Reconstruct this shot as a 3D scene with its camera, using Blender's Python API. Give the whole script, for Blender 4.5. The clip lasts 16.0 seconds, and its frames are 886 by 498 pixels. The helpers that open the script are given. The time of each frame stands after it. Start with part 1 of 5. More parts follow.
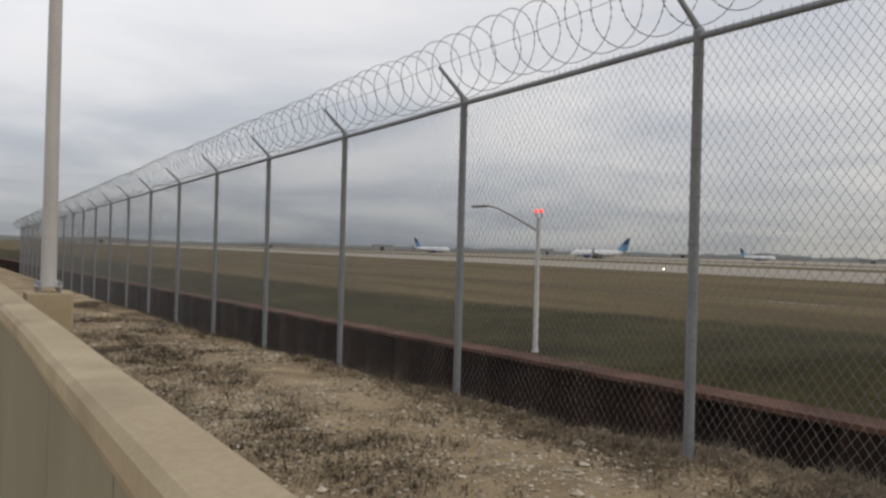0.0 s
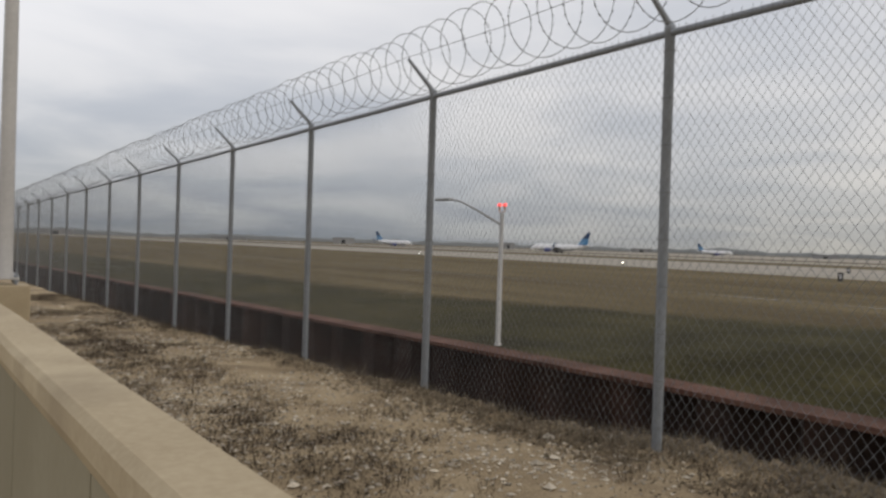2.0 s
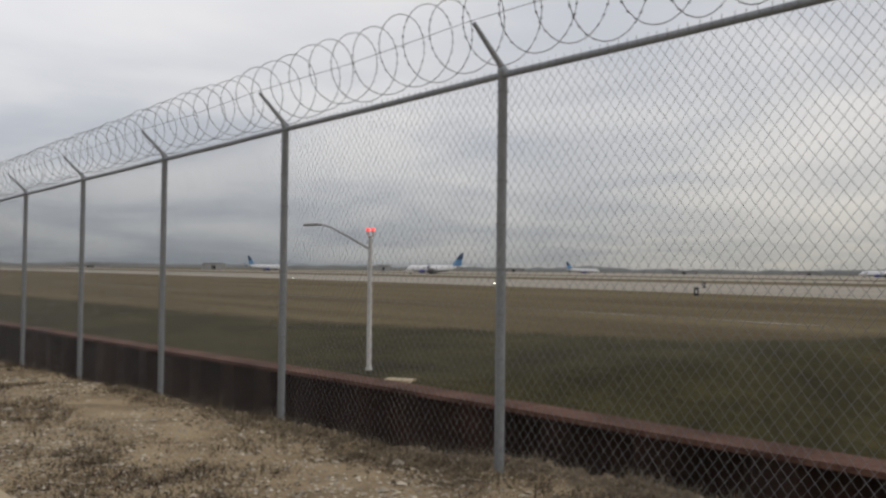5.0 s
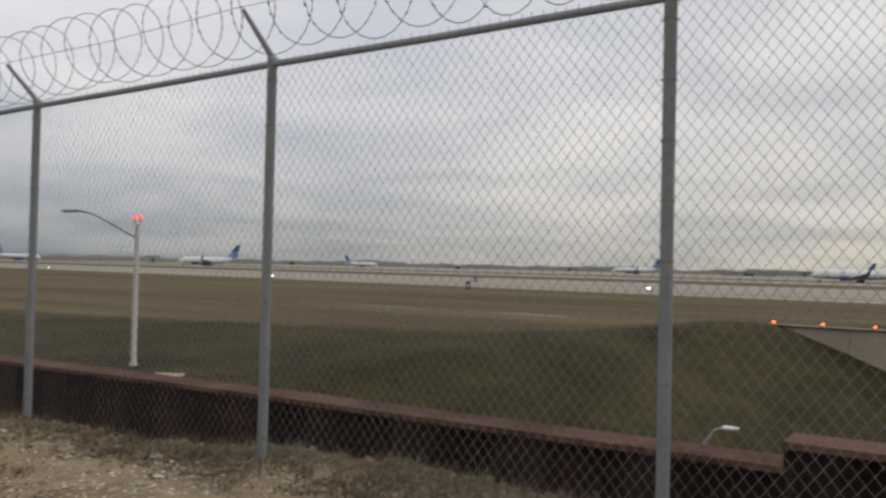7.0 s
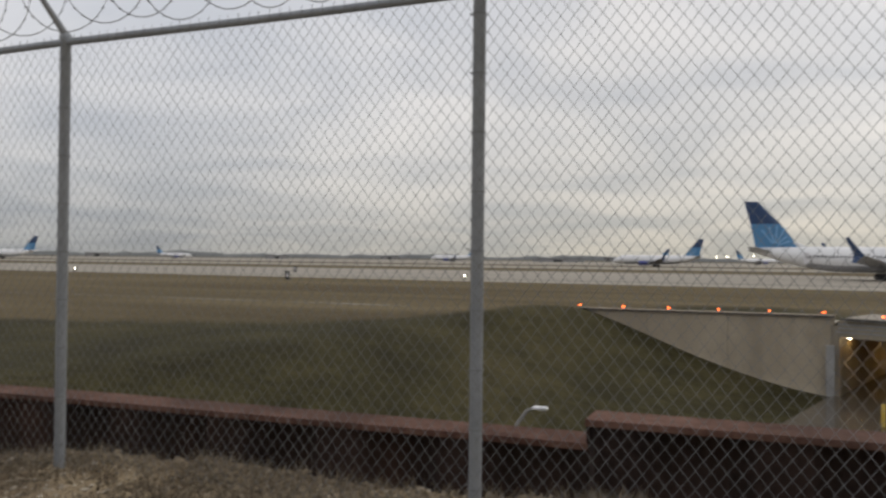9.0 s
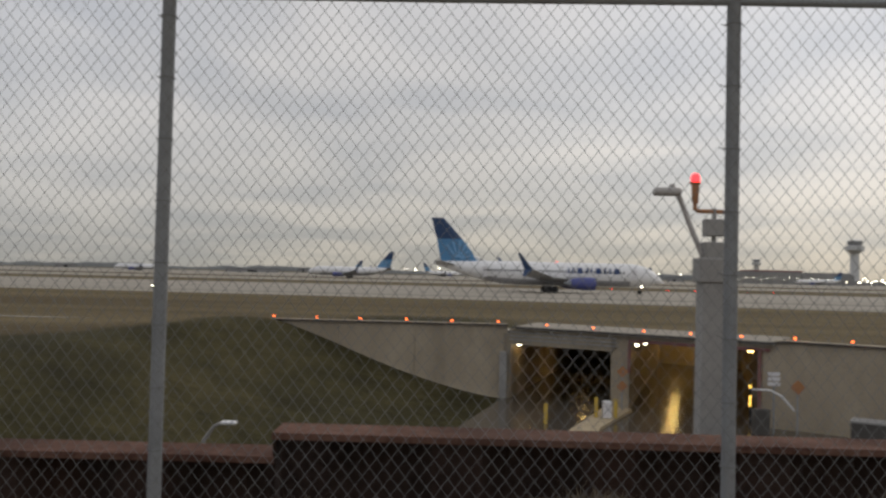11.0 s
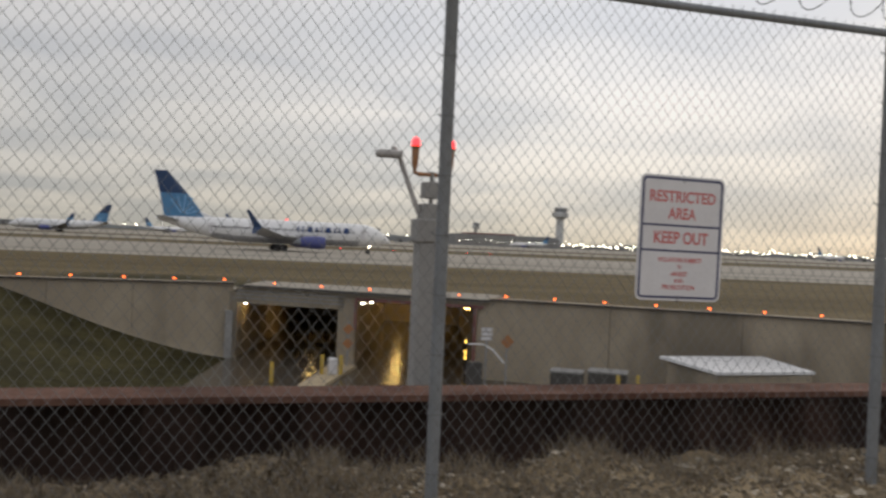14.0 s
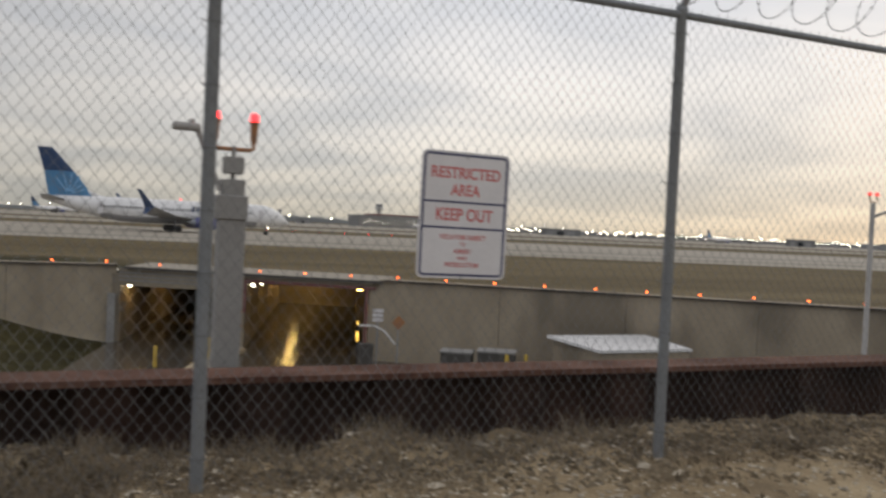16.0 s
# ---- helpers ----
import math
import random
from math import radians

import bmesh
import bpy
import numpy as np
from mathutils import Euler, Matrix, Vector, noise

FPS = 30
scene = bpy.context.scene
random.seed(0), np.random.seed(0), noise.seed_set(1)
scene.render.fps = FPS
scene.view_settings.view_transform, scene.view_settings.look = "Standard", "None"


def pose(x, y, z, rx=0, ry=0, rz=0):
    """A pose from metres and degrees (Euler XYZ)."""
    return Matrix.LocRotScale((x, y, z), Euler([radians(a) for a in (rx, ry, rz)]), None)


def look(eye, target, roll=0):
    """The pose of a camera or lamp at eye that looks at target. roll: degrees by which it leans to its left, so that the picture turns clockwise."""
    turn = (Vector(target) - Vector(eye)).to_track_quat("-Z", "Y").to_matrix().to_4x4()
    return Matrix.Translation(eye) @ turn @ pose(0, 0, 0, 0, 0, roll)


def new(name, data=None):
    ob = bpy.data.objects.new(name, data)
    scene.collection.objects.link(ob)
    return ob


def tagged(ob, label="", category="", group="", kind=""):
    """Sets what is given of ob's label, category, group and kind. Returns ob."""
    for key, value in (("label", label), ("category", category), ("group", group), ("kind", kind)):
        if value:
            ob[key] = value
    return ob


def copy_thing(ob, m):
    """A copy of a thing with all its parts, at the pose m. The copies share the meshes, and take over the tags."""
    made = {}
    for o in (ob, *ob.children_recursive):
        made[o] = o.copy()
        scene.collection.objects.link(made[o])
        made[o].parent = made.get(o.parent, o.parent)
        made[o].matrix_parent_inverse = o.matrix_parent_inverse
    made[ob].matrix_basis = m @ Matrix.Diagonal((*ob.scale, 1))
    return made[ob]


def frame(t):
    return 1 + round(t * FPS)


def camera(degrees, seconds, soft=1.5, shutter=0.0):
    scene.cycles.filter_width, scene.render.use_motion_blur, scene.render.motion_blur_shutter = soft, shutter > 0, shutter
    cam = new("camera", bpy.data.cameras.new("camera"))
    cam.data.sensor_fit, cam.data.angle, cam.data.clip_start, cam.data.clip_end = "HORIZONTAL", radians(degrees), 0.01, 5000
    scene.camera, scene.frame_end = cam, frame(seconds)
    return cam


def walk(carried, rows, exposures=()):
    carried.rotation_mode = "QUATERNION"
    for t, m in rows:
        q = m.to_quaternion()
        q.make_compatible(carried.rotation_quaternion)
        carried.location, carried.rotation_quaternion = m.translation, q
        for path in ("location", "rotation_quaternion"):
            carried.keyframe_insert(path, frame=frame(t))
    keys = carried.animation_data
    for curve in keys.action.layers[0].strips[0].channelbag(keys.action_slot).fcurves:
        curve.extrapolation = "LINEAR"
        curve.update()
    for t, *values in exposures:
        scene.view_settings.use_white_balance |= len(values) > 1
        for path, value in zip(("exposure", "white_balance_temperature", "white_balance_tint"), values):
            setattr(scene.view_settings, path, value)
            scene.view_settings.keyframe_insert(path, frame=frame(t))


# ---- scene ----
cam = camera(54.9, 16.0, soft=2.6, shutter=0.5)
PATH = [
    (0, (3.495, -3.668, 1.162), (1.768, -2.659, 1.164), 1.5),
    (0.5, (3.475, -3.671, 1.169), (1.744, -2.668, 1.162), 0.6),
    (1, (3.461, -3.677, 1.135), (1.73, -2.676, 1.101), 1.3),
    (1.5, (3.456, -3.685, 1.151), (1.742, -2.655, 1.126), 2.3),
    (2, (3.448, -3.708, 1.162), (1.769, -2.622, 1.151), 1.8),
    (2.5, (3.439, -3.739, 1.183), (1.803, -2.589, 1.203), 1.2),
    (3, (3.429, -3.735, 1.16), (1.841, -2.521, 1.189), 0.9),
    (3.5, (3.478, -3.724, 1.194), (1.914, -2.479, 1.24), 1.3),
    (6, (3.758, -3.638, 1.23), (2.39, -2.18, 1.235), -0.0),
    (6.5, (3.78, -3.692, 1.21), (2.539, -2.123, 1.203), 0.6),
    (7, (3.802, -3.684, 1.207), (2.684, -2.026, 1.247), 1.3),
    (7.5, (3.802, -3.686, 1.2), (2.799, -1.956, 1.242), 1.4),
    (8, (3.806, -3.656, 1.206), (2.89, -1.878, 1.225), 1.0),
    (8.5, (3.81, -3.66, 1.211), (2.968, -1.845, 1.22), 0.4),
    (9, (3.815, -3.652, 1.215), (3.068, -1.797, 1.236), 0.6),
    (9.5, (3.842, -3.72, 1.233), (3.246, -1.812, 1.275), 0.5),
    (10, (3.845, -3.662, 1.223), (3.472, -1.698, 1.291), 0.8),
    (12.5, (3.868, -3.693, 1.238), (4.058, -1.702, 1.256), 1.4),
    (13, (3.887, -3.673, 1.229), (4.172, -1.693, 1.234), 1.2),
    (13.5, (3.886, -3.684, 1.229), (4.283, -1.724, 1.226), 1.3),
    (14, (3.886, -3.708, 1.222), (4.449, -1.789, 1.204), 2.5),
    (14.5, (3.923, -3.715, 1.216), (4.574, -1.825, 1.177), 2.1),
    (15, (4.001, -3.746, 1.224), (4.663, -1.859, 1.18), -0.2),
    (15.5, (4.236, -3.774, 1.237), (4.921, -1.895, 1.213), 2.5),
    (16, (4.487, -3.791, 1.225), (5.264, -1.949, 1.174), 2.7),
]
walk_rows = [(t, look(eye, target, roll)) for t, eye, target, roll in PATH]
walk(cam, walk_rows, [(0.0, 0.02), (1.2, 0.10), (2.0, 0.03), (3.5, -0.04), (6.0, -0.03), (6.5, 0.06), (7.0, 0.03), (8.0, 0.0), (9.0, 0.02), (10.0, -0.34), (12.5, -0.12), (14.5, -0.15), (15.0, -0.08), (16.0, -0.15)])

# ---- sky and light ----
G = -1.8          # level of the airfield
R = -5.7          # level of the sunken road
scene.view_settings.exposure = 0.0

world = bpy.data.worlds.new("world")
scene.world = world
world.use_nodes = True


def build_sky(nt):
    n, l = nt.nodes, nt.links
    n.clear()
    tc = n.new("ShaderNodeTexCoord")
    sep = n.new("ShaderNodeSeparateXYZ")
    l.new(tc.outputs["Generated"], sep.inputs[0])

    def math_(op, a, b=None, c=None, clamp=False):
        m = n.new("ShaderNodeMath")
        m.operation, m.use_clamp = op, clamp
        for i, v in enumerate((a, b, c)):
            if v is None:
                continue
            if isinstance(v, (int, float)):
                m.inputs[i].default_value = v
            else:
                l.new(v, m.inputs[i])
        return m.outputs[0]

    def mix(f, a, b):
        m = n.new("ShaderNodeMix")
        m.data_type = "RGBA"
        if isinstance(f, (int, float)):
            m.inputs[0].default_value = f
        else:
            l.new(f, m.inputs[0])
        for i, v in ((6, a), (7, b)):
            if isinstance(v, tuple):
                m.inputs[i].default_value = (*v, 1)
            else:
                l.new(v, m.inputs[i])
        return m.outputs[2]

    # how far a direction lies towards the low sun behind the clouds (ahead and right)
    east = math_("ADD", math_("MULTIPLY", sep.outputs[0], 0.80), math_("MULTIPLY", sep.outputs[1], 0.60))
    east = math_("MULTIPLY_ADD", east, 0.5, 0.5, True)
    veil = n.new("ShaderNodeValToRGB")
    stops = [(0.10, 0.86), (0.30, 0.78), (0.46, 0.755), (0.60, 0.75), (0.70, 0.70), (0.80, 0.735), (0.87, 0.91), (0.94, 1.03), (1.0, 1.0)]
    for i, (p, v) in enumerate(stops):
        e = veil.color_ramp.elements[i] if i < 2 else veil.color_ramp.elements.new(p)
        e.position = p
        e.color = (v * (0.97 + 0.03 * p), v, v * (1.07 - 0.045 * p), 1)
    l.new(east, veil.inputs[0])
    east = math_("SMOOTH_MIN", math_("MULTIPLY", math_("SUBTRACT", east, 0.30), 1.45, None, True), 1.0, 0.1)
    up = math_("MAXIMUM", sep.outputs[2], 0.0)
    low = math_("POWER", math_("SUBTRACT", 1.0, up, None, True), 6.5)
    high = veil.outputs[0]
    horizon = mix(math_("POWER", math_("MAXIMUM", east, 0.0), 1.0), (0.25, 0.275, 0.30), (0.66, 0.61, 0.50))
    base = mix(low, high, horizon)
    # flat layers of cloud, seen in perspective
    inv = math_("DIVIDE", 1.0, math_("ADD", up, 0.12))
    cx, cy = math_("MULTIPLY", sep.outputs[0], inv), math_("MULTIPLY", sep.outputs[1], inv)
    comb = n.new("ShaderNodeCombineXYZ")
    l.new(cx, comb.inputs[0])
    l.new(cy, comb.inputs[1])
    noise1 = n.new("ShaderNodeTexNoise")
    noise1.inputs["Scale"].default_value = 0.75
    noise1.inputs["Detail"].default_value = 6
    noise1.inputs["Roughness"].default_value = 0.5
    noise1.inputs["Distortion"].default_value = 0.35
    l.new(comb.outputs[0], noise1.inputs["Vector"])
    ramp = n.new("ShaderNodeMapRange")
    ramp.inputs["From Min"].default_value, ramp.inputs["From Max"].default_value = 0.33, 0.68
    ramp.interpolation_type = "SMOOTHSTEP"
    l.new(noise1.outputs["Fac"], ramp.inputs["Value"])
    vec = n.new("ShaderNodeVectorMath")
    vec.operation = "MULTIPLY"
    l.new(base, vec.inputs[0])
    l.new(mix(ramp.outputs[0], (0.81, 0.825, 0.858), (1.165, 1.125, 1.085)), vec.inputs[1])
    sky = n.new("ShaderNodeTexSky")
    sky.sky_type, sky.sun_disc = "NISHITA", False
    sky.sun_elevation, sky.sun_rotation = radians(9), radians(53)
    add = n.new("ShaderNodeVectorMath")
    add.operation = "MULTIPLY_ADD"
    l.new(sky.outputs[0], add.inputs[0])
    add.inputs[1].default_value = (0.004, 0.004, 0.004)
    l.new(vec.outputs[0], add.inputs[2])
    bg = n.new("ShaderNodeBackground")
    bg.inputs["Strength"].default_value = 1.0
    l.new(add.outputs[0], bg.inputs["Color"])
    out = n.new("ShaderNodeOutputWorld")
    l.new(bg.outputs[0], out.inputs["Surface"])


build_sky(world.node_tree)

sun = new("sun", bpy.data.lights.new("sun", "SUN"))
sun.data.energy, sun.data.angle, sun.data.color = 0.5, radians(25), (1.0, 0.93, 0.82)
sun.matrix_world = look((60, 45, 40), (0, 0, 0))


# ---- materials ----
def material(name, colors, rough=0.8, metal=0.0, scale=3.0, fine=40.0, bump=0.3, bump_dist=0.01, per_object=0.0, stain=None, stretch=(1, 1, 1), spec=0.5, per_island=0.0):
    """A surface of two or more colours mixed by a coarse and a fine noise, in metres, with fine relief."""
    m = bpy.data.materials.new(name)
    m.use_nodes = True
    n, l = m.node_tree.nodes, m.node_tree.links
    b = n["Principled BSDF"]
    b.inputs["Roughness"].default_value, b.inputs["Metallic"].default_value = rough, metal
    b.inputs["Specular IOR Level"].default_value = spec
    tc = n.new("ShaderNodeTexCoord")
    mp = n.new("ShaderNodeMapping")
    mp.inputs["Scale"].default_value = stretch
    l.new(tc.outputs["Object"], mp.inputs[0])
    src = mp.outputs[0]
    n1, n2 = n.new("ShaderNodeTexNoise"), n.new("ShaderNodeTexNoise")
    for nd, s, d in ((n1, scale, 5), (n2, fine, 4)):
        nd.inputs["Scale"].default_value, nd.inputs["Detail"].default_value = s, d
        nd.inputs["Roughness"].default_value = 0.62
        l.new(src, nd.inputs["Vector"])
    add = n.new("ShaderNodeMath")
    add.operation = "MULTIPLY_ADD"
    l.new(n1.outputs["Fac"], add.inputs[0])
    add.inputs[1].default_value = 0.62
    half = n.new("ShaderNodeMath")
    half.operation = "MULTIPLY"
    half.inputs[1].default_value = 0.38
    l.new(n2.outputs["Fac"], half.inputs[0])
    l.new(half.outputs[0], add.inputs[2])
    fac = add.outputs[0]
    rampn = n.new("ShaderNodeValToRGB")
    els = rampn.color_ramp.elements
    k = len(colors)
    for i, c in enumerate(colors):
        p = 0.36 + 0.28 * i / max(1, k - 1)
        e = els[i] if i < 2 else els.new(p)
        e.position, e.color = p, (*c, 1)
    if k == 1:
        els.remove(els[1])
    l.new(fac, rampn.inputs[0])
    col = rampn.outputs[0]
    if stain:
        n3 = n.new("ShaderNodeTexNoise")
        n3.inputs["Scale"].default_value, n3.inputs["Detail"].default_value = stain[1], 6
        l.new(src, n3.inputs["Vector"])
        mr = n.new("ShaderNodeMapRange")
        mr.inputs["From Min"].default_value, mr.inputs["From Max"].default_value = 0.52, 0.66
        mr.inputs["To Max"].default_value = stain[2]
        l.new(n3.outputs["Fac"], mr.inputs["Value"])
        mx = n.new("ShaderNodeMix")
        mx.data_type = "RGBA"
        l.new(mr.outputs[0], mx.inputs[0])
        l.new(col, mx.inputs[6])
        mx.inputs[7].default_value = (*stain[0], 1)
        col = mx.outputs[2]
    if per_object or per_island:
        if per_object:
            rnd = n.new("ShaderNodeObjectInfo").outputs["Random"]
        else:
            rnd = n.new("ShaderNodeNewGeometry").outputs["Random Per Island"]
        mr = n.new("ShaderNodeMapRange")
        amt = per_object or per_island
        mr.inputs["To Min"].default_value, mr.inputs["To Max"].default_value = 1 - amt, 1 + amt
        l.new(rnd, mr.inputs["Value"])
        hsv = n.new("ShaderNodeHueSaturation")
        l.new(mr.outputs[0], hsv.inputs["Value"])
        l.new(col, hsv.inputs["Color"])
        col = hsv.outputs[0]
    l.new(col, b.inputs["Base Color"])
    if bump:
        bp = n.new("ShaderNodeBump")
        bp.inputs["Strength"].default_value, bp.inputs["Distance"].default_value = bump, bump_dist
        l.new(fac, bp.inputs["Height"])
        l.new(bp.outputs[0], b.inputs["Normal"])
    return m


def glow(name, color, strength):
    m = bpy.data.materials.new(name)
    m.use_nodes = True
    b = m.node_tree.nodes["Principled BSDF"]
    b.inputs["Base Color"].default_value = (*color, 1)
    b.inputs["Emission Color"].default_value = (*color, 1)
    b.inputs["Emission Strength"].default_value = strength
    return m


M_GRAVEL = material("gravel", [(0.172, 0.127, 0.075), (0.33, 0.25, 0.152), (0.46, 0.362, 0.228)], 0.95, scale=1.3, fine=70, bump=1.0, bump_dist=0.03, stain=((0.115, 0.082, 0.053), 1.1, 0.7), spec=0.15)
M_STONE = material("stone", [(0.32, 0.27, 0.20), (0.56, 0.49, 0.385)], 0.9, scale=6, fine=60, per_island=0.45, bump=0)
M_DRYGRASS = material("dry_grass", [(0.085, 0.062, 0.037), (0.18, 0.138, 0.085)], 0.9, scale=4, per_island=0.35, bump=0)
M_DEADWEED = material("dead_weed", [(0.055, 0.041, 0.028), (0.115, 0.087, 0.060)], 0.9, scale=4, per_island=0.35, bump=0, spec=0.1)
M_MATGRASS = material("matted_dead_grass", [(0.19, 0.152, 0.105), (0.34, 0.283, 0.202)], 0.95, scale=3.0, fine=30, bump=0, per_island=0.4, spec=0.1)
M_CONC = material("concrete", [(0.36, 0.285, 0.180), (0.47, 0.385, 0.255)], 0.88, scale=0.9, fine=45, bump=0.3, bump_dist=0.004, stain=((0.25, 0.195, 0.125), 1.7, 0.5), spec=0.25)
# for the parapet's face panels, darker and greener than its coping
M_CONCFACE = material("dark_greenish_concrete", [(0.245, 0.213, 0.143), (0.285, 0.252, 0.175)], 0.9, scale=0.7, fine=30, bump=0.2, bump_dist=0.004, stain=((0.20, 0.172, 0.112), 1.0, 0.4), stretch=(1, 1, 0.7), spec=0.2)
M_CONC_DARK = material("weathered_concrete", [(0.285, 0.236, 0.172), (0.415, 0.350, 0.258)], 0.9, scale=0.45, fine=14, bump=0.3, bump_dist=0.01, stain=((0.115, 0.098, 0.075), 0.22, 0.65), stretch=(1, 1, 0.5), spec=0.2)
M_PAVE = material("taxiway_concrete", [(0.27, 0.24, 0.192), (0.36, 0.325, 0.268)], 0.85, scale=0.05, fine=0.8, bump=0.0, stain=((0.15, 0.132, 0.106), 0.035, 0.75), stretch=(0.05, 2.4, 1), spec=0.2)
M_ROAD = material("wet_road", [(0.060, 0.050, 0.039), (0.098, 0.083, 0.066)], 0.18, scale=0.3, fine=9, bump=0.15, bump_dist=0.01)
M_GALV = material("galvanised_steel", [(0.225, 0.24, 0.256), (0.315, 0.333, 0.35)], 0.6, 0.25, scale=3, fine=30, bump=0.05, bump_dist=0.001)
M_WIRE = material("zinc_wire", [(0.15, 0.15, 0.149), (0.21, 0.209, 0.207)], 0.75, 0.1, scale=2, fine=20, bump=0)
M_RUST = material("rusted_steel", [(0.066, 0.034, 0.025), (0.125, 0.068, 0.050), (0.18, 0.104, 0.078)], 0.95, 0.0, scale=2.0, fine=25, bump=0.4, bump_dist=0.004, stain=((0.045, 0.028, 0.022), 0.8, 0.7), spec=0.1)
# rust whose near-black base has the shade below the cap put in
M_SHADERUST = material("rust_with_shade", [(0.019, 0.0125, 0.0105), (0.046, 0.029, 0.023)], 0.95, 0.0, scale=1.6, fine=20, bump=0.4, bump_dist=0.006, stain=((0.072, 0.037, 0.026), 0.7, 0.55), spec=0.15)
M_POLE = material("pale_pole_paint", [(0.40, 0.38, 0.36), (0.50, 0.48, 0.45)], 0.6, scale=0.8, fine=18, bump=0.05, bump_dist=0.001)
M_GREYPOLE = material("grey_pole", [(0.26, 0.25, 0.235), (0.34, 0.33, 0.31)], 0.75, scale=1.2, fine=30, bump=0.1, bump_dist=0.002)
M_SIGN = material("white_sign", [(0.62, 0.60, 0.60), (0.70, 0.68, 0.68)], 0.45, scale=4, fine=50, bump=0)
M_SIGNBLUE = material("navy_print", [(0.035, 0.04, 0.10), (0.05, 0.055, 0.13)], 0.5, scale=4, fine=50, bump=0)
M_SIGNRED = material("faded_red_print", [(0.52, 0.125, 0.12), (0.58, 0.165, 0.155)], 0.5, scale=8, fine=60, bump=0)
M_ORANGE = material("weathered_orange_paint", [(0.30, 0.13, 0.05), (0.42, 0.20, 0.085)], 0.6, scale=8, fine=60, bump=0.1, bump_dist=0.001)
M_BLACK = material("black_rubber", [(0.015, 0.015, 0.016), (0.03, 0.03, 0.03)], 0.85, scale=3, fine=20, bump=0)
M_WHITE = material("white_aircraft_paint", [(0.74, 0.73, 0.72), (0.80, 0.79, 0.78)], 0.32, scale=0.4, fine=4, bump=0)
M_GREYPLANE = material("grey_aircraft_paint", [(0.30, 0.30, 0.31), (0.38, 0.38, 0.39)], 0.35, scale=0.4, fine=4, bump=0)
M_BLUE = material("blue_aircraft_paint", [(0.065, 0.20, 0.37), (0.085, 0.235, 0.42)], 0.35, scale=0.4, fine=4, bump=0)
M_NAVY = material("navy_aircraft_paint", [(0.018, 0.05, 0.16), (0.026, 0.066, 0.20)], 0.35, scale=0.4, fine=4, bump=0)
M_SKYBLUE = material("pale_blue_aircraft_paint", [(0.18, 0.38, 0.62), (0.22, 0.43, 0.66)], 0.35, scale=0.4, fine=4, bump=0)
M_PURPLE = material("violet_blue_cowl_paint", [(0.055, 0.065, 0.21), (0.075, 0.085, 0.26)], 0.35, scale=0.4, fine=4, bump=0)
M_FARDARK = material("far_dark_building", [(0.055, 0.050, 0.044), (0.085, 0.077, 0.067)], 0.7, scale=0.02, fine=0.2, bump=0)
# distance haze is mixed into the hazy dark, hazy grey and far tree colours
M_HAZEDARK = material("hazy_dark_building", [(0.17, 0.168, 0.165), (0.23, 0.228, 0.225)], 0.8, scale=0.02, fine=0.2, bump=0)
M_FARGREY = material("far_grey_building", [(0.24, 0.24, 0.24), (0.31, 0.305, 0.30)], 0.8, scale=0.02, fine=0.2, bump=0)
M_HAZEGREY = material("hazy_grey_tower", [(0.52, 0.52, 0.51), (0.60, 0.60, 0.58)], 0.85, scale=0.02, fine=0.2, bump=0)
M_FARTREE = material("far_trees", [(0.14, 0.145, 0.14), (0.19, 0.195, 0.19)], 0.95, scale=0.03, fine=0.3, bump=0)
M_YELLOW = material("yellow_paint", [(0.45, 0.30, 0.035), (0.55, 0.38, 0.06)], 0.6, scale=3, fine=30, bump=0)
M_REDPAINT = material("dull_red_paint", [(0.17, 0.075, 0.065), (0.235, 0.105, 0.09)], 0.7, scale=2, fine=30, bump=0)
M_FINDARK = material("deep_blue_aircraft_paint", [(0.012, 0.038, 0.105), (0.018, 0.05, 0.13)], 0.35, scale=0.4, fine=4, bump=0)
M_GLASS = material("dark_window", [(0.02, 0.023, 0.028)], 0.12, scale=1, bump=0)
M_RED_DIM = glow("dim_red_lamp", (1.0, 0.06, 0.05), 1.6)
M_RED_LAMP = glow("red_lamp", (1.0, 0.025, 0.03), 4.5)
M_ORANGE_LAMP = glow("amber_edge_lamp", (1.0, 0.15, 0.025), 6.5)
M_LANE_GLOW = glow("yellow_lane_glow", (1.0, 0.60, 0.10), 3.0)
M_WHITE_LAMP = glow("white_lamp", (1.0, 0.92, 0.70), 18.0)
M_WARM_LAMP = glow("sodium_lamp", (1.0, 0.62, 0.18), 16.0)


